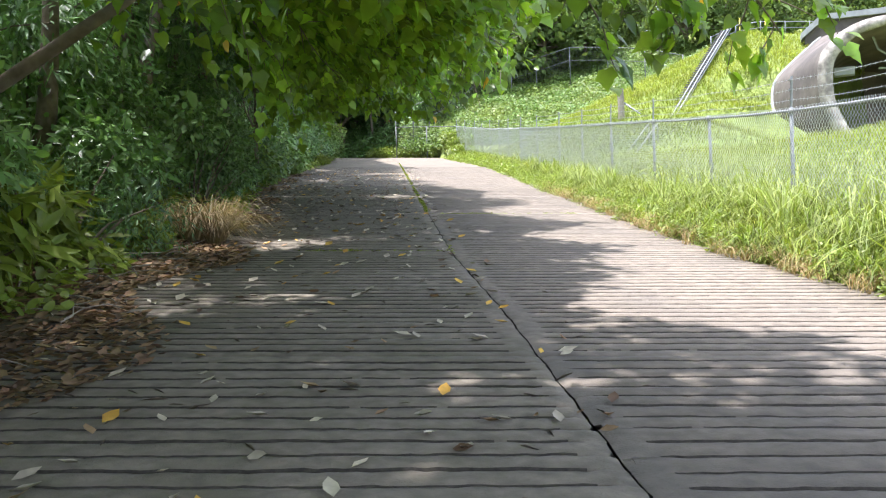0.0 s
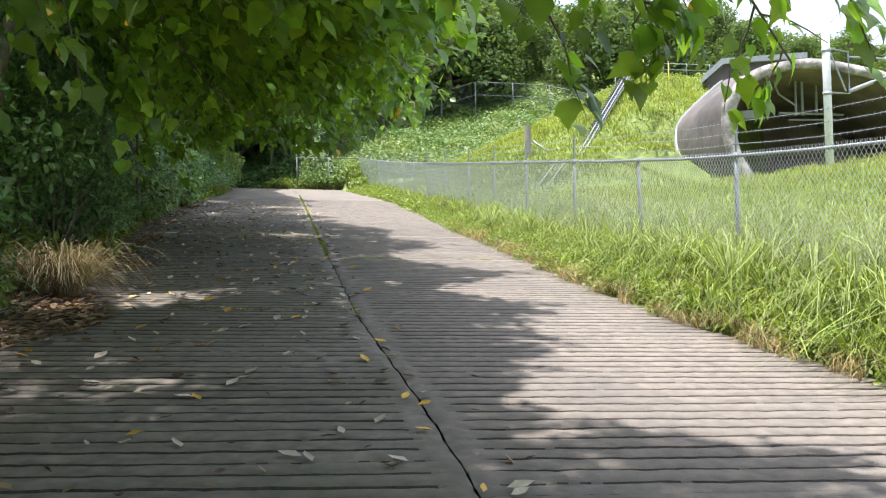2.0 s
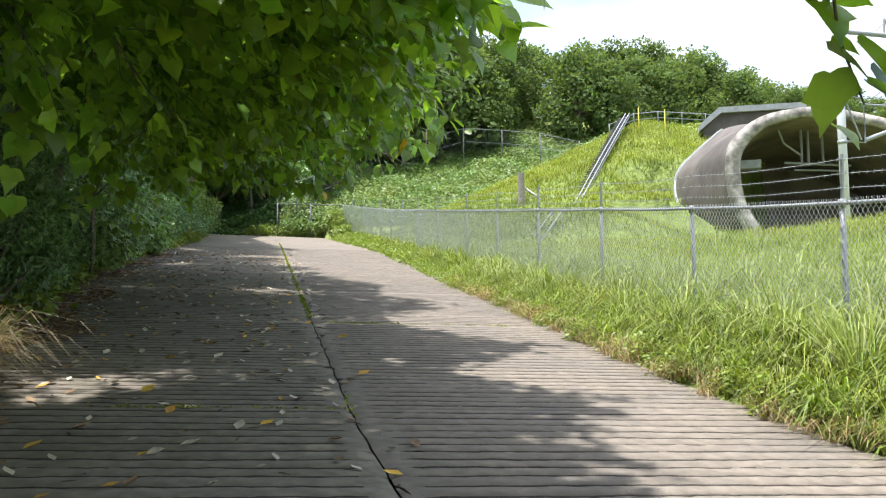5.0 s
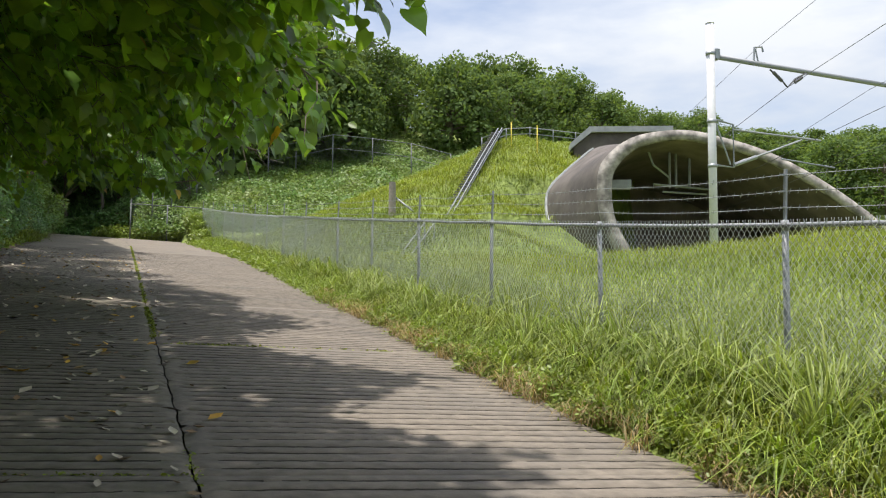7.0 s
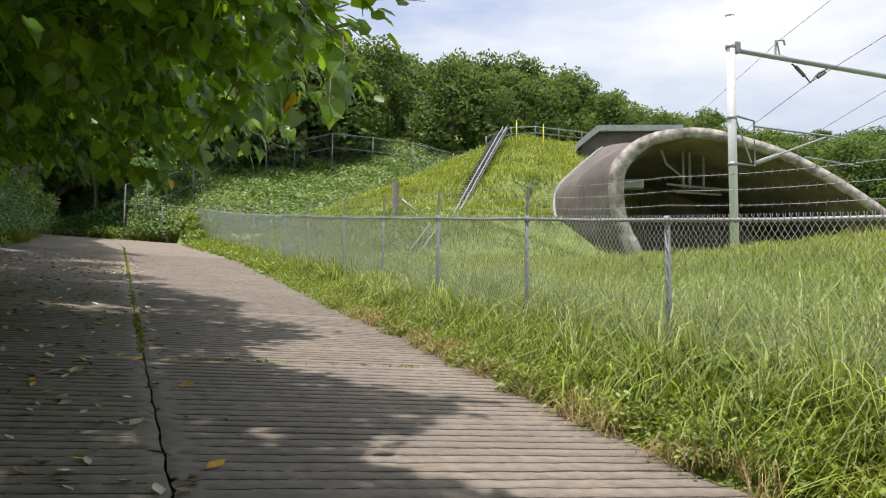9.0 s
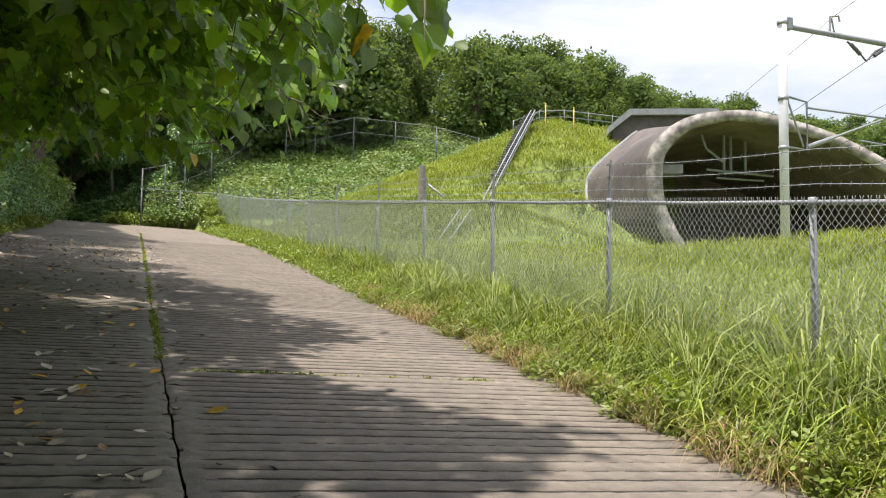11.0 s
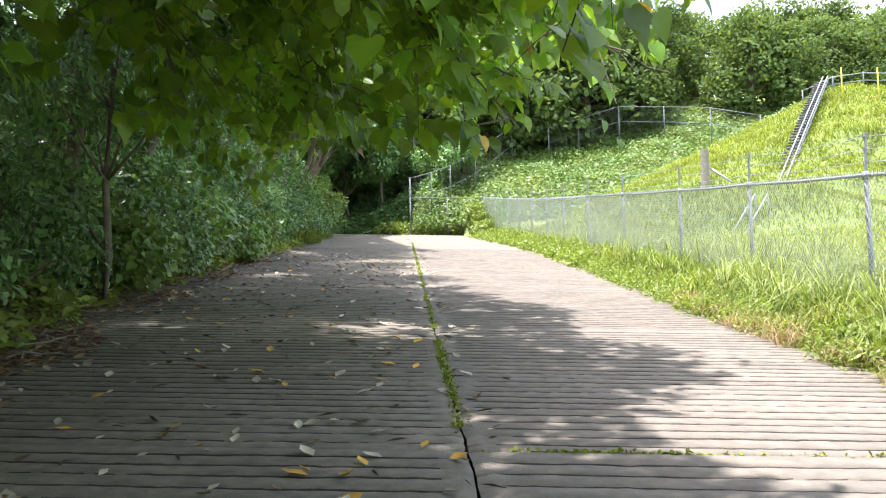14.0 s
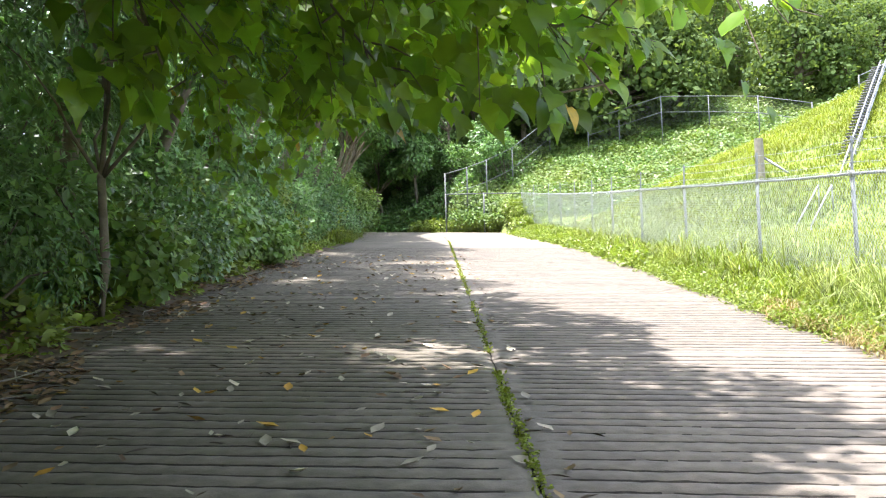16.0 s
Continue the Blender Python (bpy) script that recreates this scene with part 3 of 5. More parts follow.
for k in range(len(tops) - 1):
    a, b = tops[k], tops[k + 1]
    part("top_rail", tube("top_rail", [a, ((a[0] + b[0]) / 2, (a[1] + b[1]) / 2, (a[2] + b[2]) / 2 - 0.012), b], 0.021, GALV, 8), fence)
    far = a[1] > 36
    part("mesh_panel", weave("mesh_panel", (a[0] - 0.04, a[1], a[2] - 1.80), (b[0] - 0.04, b[1], b[2] - 1.80), 1.80, 1.80, 0.075 if not far else 0.11, 0.0025 if a[1] < 22 else 0.0023), fence)
    for j in range(3):
        bm = bmesh.new()
        h = 0.15 + 0.14 * j
        line = bend((a[0] + 0.02, a[1], a[2] + h), (b[0] + 0.02, b[1], b[2] + h), -0.03, 6)
        tube_into(bm, line, 0.0028, 4, False)
        if a[1] < 30:
            for q in np.linspace(0.02, 0.98, 30):
                i = min(4, int(q * 5))
                c = line[i] + (line[i + 1] - line[i]) * (q * 5 - i)
                tube_into(bm, [c + np.array([0.0, -0.012, 0.022]), c + np.array([0.0, 0.012, -0.022])], 0.003, 3, False)
        part("barbed_wire", bm_mesh("barbed_wire", bm, GREYSTEEL), fence)


def far_fence(name, label, pts, high, rail=True):
    """A fence on the hillside: posts, rails and a coarse mesh."""
    f = thing(name, label, "fence")
    for a, b in zip(pts, pts[1:]):
        # Mesh wire is coloured dark too, for the shade at the road's end.
        part("mesh_panel", weave("mesh_panel", a, b, high, high, 0.16, 0.003, False, DARKSTEEL), f)
        up = Vector((0, 0, high))
        part("top_rail", tube("top_rail", [Vector(a) + up, Vector(b) + up], 0.03, FARSTEEL, 6), f)
        if rail:
            up = Vector((0, 0, high * 0.45))
            part("middle_rail", tube("middle_rail", [Vector(a) + up, Vector(b) + up], 0.024, FARSTEEL, 6), f)
    for a in pts:
        part("post", tube("post", [(a[0], a[1], min(a[2], float(ground_z(a[0], a[1]))) - 0.3), (a[0], a[1], a[2] + high + 0.05)], 0.04, FARSTEEL, 8), f)
    return f


cx, cy, cz = tops[-1]
corner = [(cx, cy, cz - 2.2), (-0.9, 67.0, 7.85), (-3.2, 68.0, 8.0)]
far_fence("cross_fence", "galvanised chain-link fence closing the road's end", corner, 2.2, False)
climb = [(-3.2, 68.05, 9.05), (-1.9, 68.8, 9.5), (-0.7, 69.6, 9.95), (0.95, 71.0, 10.95), (3.6, 74.5, 12.8)]
far_fence("climbing_fence", "chain-link fence climbing the weedy hillside", [(x, y, max(z, float(ground_z(x, y)) - 0.1)) for x, y, z in climb], 2.4)
upper = [(6.0, 73.0), (8.0, 72.8), (10.6, 72.0), (13.6, 72.0), (16.0, 69.6), (18.0, 66.2)]
far_fence("hillside_fence", "galvanised fence with rails along the hillside", [(x, y, max(float(np.interp(x, [6, 10.6, 13.6, 16, 18], [13.6, 14.7, 14.6, 13.9, 12.6])), float(ground_z(x, y)) - 0.2)) for x, y in upper], 1.85)

# ---- tunnel portal ----
PN = Vector((math.sin(radians(25)), math.cos(radians(25)), 0))
PS = Vector((PN.y, -PN.x, 0))
P0 = Vector((19.1, 44.1, 0))
BORE = Vector((math.sin(radians(14)), math.cos(radians(14)), 0))


def smooth_curve(ctrl, n):
    """Catmull-Rom through a few control points."""
    c = [Vector(p) for p in ctrl]
    c = [c[0] * 2 - c[1]] + c + [c[-1] * 2 - c[-2]]
    out = []
    for i in range(n):
        u = i / (n - 1) * (len(c) - 3)
        k = min(int(u), len(c) - 4)
        t = u - k
        a, b, d, e = c[k:k + 4]
        out.append(0.5 * (2 * b + (d - a) * t + (2 * a - 5 * b + 4 * d - e) * t * t + (3 * b - a - 3 * d + e) * t ** 3))
    return out


def on_face(s, z, back=0.0):
    return P0 + PS * s + Vector((0, 0, z)) + PN * back


arch = smooth_curve([(1.9, 4.2, 0), (1.0, 5.85, 0), (0.3, 7.3, 0), (0.13, 8.9, 0), (0.42, 9.9, 0), (1.45, 10.75, 0), (3.2, 11.05, 0), (5.0, 10.7, 0), (7.4, 9.8, 0), (10.2, 8.0, 0), (12.7, 5.8, 0), (14.2, 4.0, 0)], 60)
outer = []
for i, p in enumerate(arch):
    d = (arch[min(i + 1, 59)] - arch[max(i - 1, 0)]).normalized()
    w = float(np.interp(i, [0, 20, 30, 59], [0.62, 0.72, 0.45, 0.36]))
    outer.append(Vector((p.x - d.y * w, p.y + d.x * w, 0)))
portal = thing("tunnel_portal", "weathered concrete railway tunnel portal with flared mouth", "tunnel")


def loft(name, rings, mat, parent, label=""):
    n = len(rings[0])
    V = [tuple(p) for r in rings for p in r]
    Fc = [(k * n + i, k * n + i + 1, (k + 1) * n + i + 1, (k + 1) * n + i) for k in range(len(rings) - 1) for i in range(n - 1)]
    me = mesh_of(name, V, Fc, mat)
    for p in me.polygons:
        p.use_smooth = True
    return part(name, me, parent, label)


inner_front = [on_face(p.x, p.y) for p in arch]
outer_front = [on_face(p.x, p.y) for p in outer]
loft("rim", [[q + PN * 0.35 for q in inner_front], inner_front, outer_front, [q + PN * 0.5 for q in outer_front]], RIM, portal, "pale chipped concrete rim")
mid = Vector((6.0, 6.6, 0))
deep = []
for step, shrink in ((0.3, 1.0), (4, 0.95), (8, 0.91), (11.2, 0.89)):
    deep.append([on_face(mid.x + (p.x - mid.x) * shrink, mid.y + (p.y - mid.y) * shrink) + BORE * step for p in arch])
loft("lining", deep, LINING, portal, "brown tunnel lining with dark blotches")
end = deep[-1]
part("far_end", mesh_of("far_end", [tuple(p) for p in end], [tuple(range(len(end)))], LINING), portal)
back_edge = smooth_curve([(0.9, 4.5, 0.7), (-0.7, 5.6, 1.6), (-2.36, 7.07, 3.5), (-3.01, 8.0, 5.0), (-3.13, 9.23, 6.0), (-2.84, 10.02, 6.3), (-2.1, 10.83, 6.7), (-1.32, 11.56, 7.1), (-0.4, 12.25, 7.4), (1.2, 12.45, 7.6), (3.4, 12.4, 8.0), (6.1, 12.0, 8.0), (9.5, 10.6, 8.0), (13.5, 7.5, 8.0), (15.5, 5.0, 8.0)], 60)
loft("shell", [[q + PN * 0.1 for q in outer_front],
               [(outer_front[i] + on_face(p.x, p.y, p.z)) / 2 - Vector((0, 0, 0.12)) for i, p in enumerate(back_edge)],
               [on_face(p.x, p.y, p.z) for p in back_edge], [on_face(p.x, p.y, p.z + 1.5) for p in back_edge]], PORTAL, portal, "dark weathered flared concrete shell")
bm = bmesh.new()
tube_into(bm, [on_face(p.x, p.y, p.z - 0.04) for p in back_edge[4:34]], 0.09, 6)
part("kerb_edge", bm_mesh("kerb_edge", bm, COPING), portal, "thin pale kerb round the shell")
hw = Matrix.Translation((23.6, 57.0, 0)) @ Matrix.Rotation(radians(-20), 4, "Z")
def prism_into(bm, outline, y0, y1, m):
    """An outline in x and z drawn out from y0 to y1."""
    f0 = [bm.verts.new(m @ Vector((x, y0, z))) for x, z in outline]
    f1 = [bm.verts.new(m @ Vector((x, y1, z))) for x, z in outline]
    bm.faces.new(f0)
    bm.faces.new(f1[::-1])
    for i in range(len(outline)):
        j = (i + 1) % len(outline)
        bm.faces.new((f0[j], f0[i], f1[i], f1[j]))
    bmesh.ops.recalc_face_normals(bm, faces=bm.faces)


bm = bmesh.new()
prism_into(bm, [(-0.35, 10.5), (5.5, 10.5), (5.5, 14.42), (0.75, 14.42), (-0.35, 13.52)], 0, 1.0, hw)
part("headwall", bm_mesh("headwall", bm, PORTAL), portal)
bm = bmesh.new()
prism_into(bm, [(-0.6, 13.36), (0.72, 14.43), (5.7, 14.43), (5.7, 14.78), (0.6, 14.78), (-0.6, 13.74)], -0.28, 1.25, hw)
part("coping", bm_mesh("coping", bm, COPING), portal, "pale concrete coping")

# Pale block standing in for daylight through an opening in the side wall.
bm = bmesh.new()
niche = on_face(0.15, 9.0, 1.6)
box_into(bm, (0, -0.3, 0), (0.95, 0.3, 0.42), Matrix.Translation(niche) @ Matrix.Rotation(radians(-25), 4, "Z"), 0.03)
part("cable_shelf", bm_mesh("cable_shelf", bm, COPING), portal, "pale block standing in for a bright opening in the tunnel wall")
# railway bed in the tunnel mouth
bed0 = on_face(7, 4.0) - BORE * 22
V = [tuple(bed0 + PS * s + BORE * d) for d in (0, 33) for s in (-5.5, 5.5)]
tagged(new("railway_bed", mesh_of("railway_bed", V, [(0, 1, 3, 2)], BALLAST)), "gravel railway bed running into the tunnel", "railway bed", kind="structure")

# ---- overhead line mast ----
mast = thing("overhead_line_mast", "white steel railway mast with cantilever arm", "mast", at=(19.65, 36.4, 5.0))


bm = bmesh.new()
tube_into(bm, [(0, 0, -1.0), (0, 0, 9.2)], 0.16, 14)
tube_into(bm, [(0, 0, 9.2), (0, 0, 9.24)], 0.17, 14)
mast_pole = part("pole", bm_mesh("pole", bm, WHITEPAINT, True), mast)
for z in (8.0, 5.3, 3.55):
    part("clamp", tube("clamp", [(0, 0, z - 0.07), (0, 0, z + 0.07)], 0.185, GREYSTEEL, 14), mast_pole)
bm = bmesh.new()
box_into(bm, (0.14, -0.14, 7.78), (0.36, 0.14, 8.2), None, 0.02)
part("arm_socket", bm_mesh("arm_socket", bm, GREYSTEEL), mast_pole)
arm_end = Vector((9.5, 0.2, 7.45))
mast_arm = part("arm", tube("arm", [(0.3, 0, 7.9), tuple(arm_end)], 0.10, GALV, 10), mast)
bm = bmesh.new()
tube_into(bm, [(1.95, 0, 7.7), (2.0, 0, 8.45), (2.35, 0, 8.5), (2.4, 0, 8.3)], 0.04, 6)
tube_into(bm, [(2.2, 0, 7.68), (2.05, 0, 8.4)], 0.03, 6)
part("hook_bracket", bm_mesh("hook_bracket", bm, GREYSTEEL), mast_arm)
bm = bmesh.new()
tube_into(bm, [(2.7, 0, 7.6), (3.1, 0, 7.35), (3.5, 0, 6.95), (3.9, 0, 7.35), (4.4, 0, 7.6)], 0.035, 6)
tube_into(bm, [(2.85, 0, 7.52), (3.25, 0, 7.18)], 0.07, 8)
tube_into(bm, [(3.85, 0, 7.18), (4.2, 0, 7.42)], 0.07, 8)
part("insulator_hanger", bm_mesh("insulator_hanger", bm, DARKSTEEL), mast_arm)
bm = bmesh.new()
tube_into(bm, [(0.1, 0, 5.4), (0.95, 0, 5.25), (0.95, 0, 3.55), (0.1, 0, 3.6)], 0.045, 6)
tube_into(bm, [(0.15, 0, 5.3), (0.8, 0, 3.65)], 0.035, 6)
part("bracket_frame", bm_mesh("bracket_frame", bm, GREYSTEEL), mast)
bm = bmesh.new()
tube_into(bm, [(0.95, 0, 5.05), (4.6, -0.5, 4.75)], 0.04, 6)
tube_into(bm, [(0.95, 0, 3.65), (3.8, -0.4, 4.75)], 0.045, 6)
tube_into(bm, [(2.9, -0.3, 3.95), (5.2, -0.5, 3.7)], 0.035, 6)
tube_into(bm, [(0.95, 0, 3.65), (1.9, -0.1, 4.0)], 0.085, 8)
part("cantilever", bm_mesh("cantilever", bm, GREYSTEEL), mast)
for name, dx, dz, rad in (("catenary_wire", 3.5, 6.95, 0.012), ("catenary_wire", 4.4, 4.75, 0.011), ("contact_wire", 5.0, 3.7, 0.011), ("feeder_wire", 2.2, 8.5, 0.009), ("feeder_wire", 7.5, 7.2, 0.010)):
    a = Vector((19.65 + dx, 36.4, 5.0 + dz))
    w = tagged(new(name, tube(name, [tuple(a - BORE * 38 + Vector((0, 0, 0.2))), tuple(a), tuple(a + BORE * 9 - Vector((0, 0, 0.5 if dz > 5 else 0.1))), tuple(a + BORE * 26 - Vector((0, 0, 2.6 if dz > 6 else 0.4)))], rad, DARKSTEEL, 5)), "thin overhead railway wire", "wire", "overhead wires")
inner = thing("tunnel_cantilever", "grey steel wire support hung in the tunnel", "wire support", at=tuple(on_face(3.0, 9.15, 2.5)))
bm = bmesh.new()
for x in (0.0, 0.35, 1.1):
    tube_into(bm, [(x, 0, 2.2), (x, 0, 0.0)], 0.07, 6)
tube_into(bm, [(-1.2, 0, 1.9), (-0.9, 0, 1.1), (0.0, 0, 0.5)], 0.06, 6)
part("hanger", bm_mesh("hanger", bm, GREYSTEEL), inner)
bm = bmesh.new()
tube_into(bm, [(-0.9, 0, 0.15), (2.4, -0.2, 0.0)], 0.06, 6)
tube_into(bm, [(-0.4, 0, -0.2), (1.9, -0.2, -0.25)], 0.05, 6)
part("crossarm", bm_mesh("crossarm", bm, GREYSTEEL), inner)

# ---- hillside stairs ----
sa_, sb_ = Vector((11.35, 46.0, 0)), Vector((19.35, 60.0, 0))
stairs = thing("hillside_stairs", "steep steel service stairs with pipe handrails on the grass bank", "stairs")
run = (sb_ - sa_)
side = Vector((run.y, -run.x, 0)).normalized()
N_ST = 44
step_pts = []
for i in range(N_ST + 1):
    p = sa_ + run * (i / N_ST)
    step_pts.append(Vector((p.x, p.y, 6.35 + (14.87 - 6.35) * (i / N_ST) ** 0.97)))
deg = math.atan2(-run.x, run.y)
for i in range(N_ST):
    p = step_pts[i]
    bm = bmesh.new()
    box_into(bm, (-0.42, -0.15, -0.03), (0.14, 0.15, 0.03), Matrix.Translation(p) @ Matrix.Rotation(deg, 4, "Z"), 0.008)
    part("tread", bm_mesh("tread", bm, DARKSTEEL), stairs)
for s in (-0.04, 0.2):
    part("stringer", tube("stringer", [p + side * s for p in step_pts[::4]], 0.035, GALV, 6), stairs)
    part("handrail", tube("handrail", [p + side * s + Vector((0, 0, 0.22)) for p in step_pts[::4]], 0.035, GALV, 6), stairs)
    for p in step_pts[::6]:
        part("baluster", tube("baluster", [p + side * s, p + side * s + Vector((0, 0, 0.22))], 0.025, GALV, 6), stairs)
low = thing("lower_stair_rail", "short galvanised handrail leading up to the stairs", "handrail")
for s in (-0.22, 0.22):
    q = [Vector((8.95 + s, 42.0, 5.35)), Vector((10.45 + s, 44.2, 6.85))]
    part("handrail", tube("handrail", q, 0.03, GALV, 6), low)
    for v in q:
        part("baluster", tube("baluster", [v, v - Vector((0, 0, 1.0))], 0.025, GALV, 6), low)
gz = float(ground_z(10.0, 49.8))
stump = thing("timber_post", "weathered stout timber post with a raking strut", "post", at=(10.06, 49.84, gz))
bm = bmesh.new()
tube_into(bm, [(0, 0, -0.3), (0, 0, 1.75)], [0.19, 0.17], 12)
part("trunk", bm_mesh("trunk", bm, WOOD), stump)
part("strut", tube("strut", [(0.15, 0, 1.0), (1.5, -0.4, -0.1)], 0.05, GREYSTEEL, 6), stump)
# railing along the spur's top and its marker poles
rail = thing("spur_railing", "low galvanised railing along the bank's top", "railing")
rp = [Vector((18.3 + 1.75 * i, 60.3 + 0.25 * i, 0)) for i in range(6)]
rp = [Vector((v.x, v.y, float(ground_z(v.x, v.y)))) for v in rp]
for h in (0.45, 0.85):
    part("rail", tube("rail", [v + Vector((0, 0, h)) for v in rp], 0.03, GALV, 6), rail)
for v in rp:
    part("post", tube("post", [v, v + Vector((0, 0, 0.9))], 0.035, GALV, 6), rail)
for x, y, h, lab in ((19.6, 58.4, 1.6, "slim orange marker pole on the bank"), (20.6, 56.6, 1.7, "slim yellow marker pole on the grass bank")):
    z = float(ground_z(x, y))
    m = thing("marker_pole", lab, "marker pole", at=(x, y, z))
    part("pole", tube("pole", [(0, 0, -0.2), (0, 0, h)], 0.032, YPAINT, 8), m)
    part("cap", tube("cap", [(0, 0, h), (0, 0, h + 0.06)], 0.04, YPAINT, 8), m)

# ---- verge grass and field ----
def scatter_between(n, xlo, xhi, y0, y1, r):
    y = r.uniform(y0, y1, n)
    u = r.uniform(0, 1, n)
    x = xlo(y) + (xhi(y) - xlo(y)) * u
    return x, y


def edge_r(y):
    return along(y, RIGHT_EDGE)


def edge_l(y):
    return along(y, LEFT_EDGE)


def fence_x(y):
    return along(y, FENCE_LINE)


def patchy(x, y):
    return 0.5 + 0.5 * np.sin(x * 5.1 + 1.7 * np.sin(y * 2.3)) * np.sin(y * 4.3 + 1.9 * np.sin(x * 3.1))


def tufts(tx, ty, per, high, spread, lean, width, r):
    """Grass tufts: blades that fan out from each centre and arch over."""
    n = len(tx) * per
    a = r.uniform(0, 2 * np.pi, n)
    q = np.abs(r.normal(0, 1, n))
    x = np.repeat(tx, per) + np.cos(a) * q * spread
    y = np.repeat(ty, per) + np.sin(a) * q * spread
    h = np.repeat(high, per) * r.uniform(0.45, 1.1, n)
    return blades(np.stack([x, y, ground_z(x, y) - 0.02], 1), h, lean * (0.35 + 0.5 * q), width, r, a + r.normal(0, 0.5, n))


r = np.random.default_rng(11)
# a low sward, then tufts that grow taller towards the fence
x, y = scatter_between(20000, lambda v: edge_r(v) + 0.05, lambda v: fence_x(v) + 0.4, -2, 26, r)
h = (0.12 + 0.26 * np.clip((x - edge_r(y)) / 0.9, 0, 1)) * r.uniform(0.45, 1.15, len(x)) * (0.5 + 0.8 * patchy(x, y))
verge = [blades(np.stack([x, y, ground_z(x, y) - 0.02], 1), h, 1.2, 0.006, r)]
x, y = scatter_between(14000, lambda v: edge_r(v) + 0.05, lambda v: fence_x(v) + 0.4, 26, 66, r)
h = (0.16 + 0.3 * np.clip((x - edge_r(y)) / 0.9, 0, 1)) * r.uniform(0.5, 1.1, len(x))
verge.append(blades(np.stack([x, y, ground_z(x, y) - 0.02], 1), h, 0.9, 0.011, r))
tx, ty = scatter_between(1500, lambda v: edge_r(v) + 0.12, lambda v: fence_x(v) + 0.35, 1, 25, r)
u = np.clip((tx - edge_r(ty)) / (fence_x(ty) - edge_r(ty)), 0, 1)
th = (0.22 + 0.38 * u) * r.uniform(0.6, 1.2, len(tx)) * np.interp(ty, [4, 14, 18, 26], [1, 1, 0.72, 0.62])
verge.append(tufts(tx, ty, 30, th, 0.05, 1.7, 0.0072, r))
tx, ty = scatter_between(420, lambda v: edge_r(v) + 0.5, lambda v: fence_x(v) + 0.3, 25, 60, r)
verge.append(tufts(tx, ty, 24, r.uniform(0.3, 0.65, len(tx)), 0.07, 1.2, 0.009, r))
tagged(new("verge_grass", np_mesh("verge_grass", *joined(verge), GRASS)), "tufted lush green grass along the fence", "grass", kind="stuff")
tx, ty = scatter_between(330, lambda v: fence_x(v) - 0.75, lambda v: fence_x(v) + 2.6, 5, 26, r)
pale = [tufts(tx, ty, 40, r.uniform(0.5, 0.95, len(tx)) * np.interp(ty, [4, 14, 26], [1, 1, 0.8]), 0.06, 1.8, 0.0068, r)]
tx, ty = scatter_between(170, lambda v: fence_x(v) - 0.3, lambda v: fence_x(v) + 2.0, 24, 44, r)
pale.append(tufts(tx, ty, 30, r.uniform(0.45, 0.85, len(tx)), 0.08, 1.2, 0.008, r))
tagged(new("silvery_grass", np_mesh("silvery_grass", *joined(pale), PALEBLADE)), "tall arching silvery-green grass by the fence", "grass", kind="stuff")

x, y = scatter_between(44000, lambda v: fence_x(v) + 0.3, lambda v: fence_x(v) + 13, -1, 34, r)
h = 0.42 * r.uniform(0.4, 1.2, len(x)) * (0.6 + 0.6 * patchy(0.4 * x, 0.4 * y))
field = [blades(np.stack([x, y, ground_z(x, y) - 0.03], 1), h, 1.1, 0.010, r)]
x, y = scatter_between(34000, lambda v: fence_x(v) + 0.3, lambda v: fence_x(v) + 20, 26, 62, r)
h = 0.27 * r.uniform(0.4, 1.3, len(x)) * (0.6 + 0.7 * patchy(0.3 * x, 0.3 * y))
field.append(blades(np.stack([x, y, ground_z(x, y) - 0.03], 1), h, 1.2, 0.018, r))
x, y = r.uniform(6, 34, 36000), r.uniform(44, 66, 36000)
inside_portal = ((x - 19.1) * PS.x + (y - 44.1) * PS.y > -3.2) & ((x - 19.1) * PN.x + (y - 44.1) * PN.y > -0.5) & ((x - 19.1) * PN.x + (y - 44.1) * PN.y < 7.2)
x, y = x[~inside_portal], y[~inside_portal]
field.append(blades(np.stack([x, y, ground_z(x, y) - 0.03], 1), 0.25 * r.uniform(0.4, 1.3, len(x)) * (0.5 + 0.9 * patchy(0.25 * x, 0.25 * y)), 1.2, 0.022, r))
tagged(new("field_grass", np_mesh("field_grass", *joined(field), FIELD)), "long bright green grass on the slope", "grass", kind="stuff")


# leafy weeds in mounds along the edge of the road
def weed_mounds(cx, cy, per, rad, high, size, shape, r):
    n = len(cx) * per
    d = unit(r.normal(0, 1, (n, 3)))
    d[:, 2] = np.abs(d[:, 2])
    q = r.uniform(0.55, 1.05, n)
    P = np.stack([np.repeat(cx, per), np.repeat(cy, per), np.repeat(ground_z(cx, cy), per)], 1)
    P = P + d * q[:, None] * np.stack([np.repeat(rad, per), np.repeat(rad, per), np.repeat(high, per)], 1)
    return leaf_arrays(P, d * np.array([[1, 1, 0.3]]) + r.normal(0, 0.5, P.shape), d + np.array([[0, 0, 0.8]]) + r.normal(0, 0.3, P.shape), size * r.uniform(0.6, 1.4, n), shape)


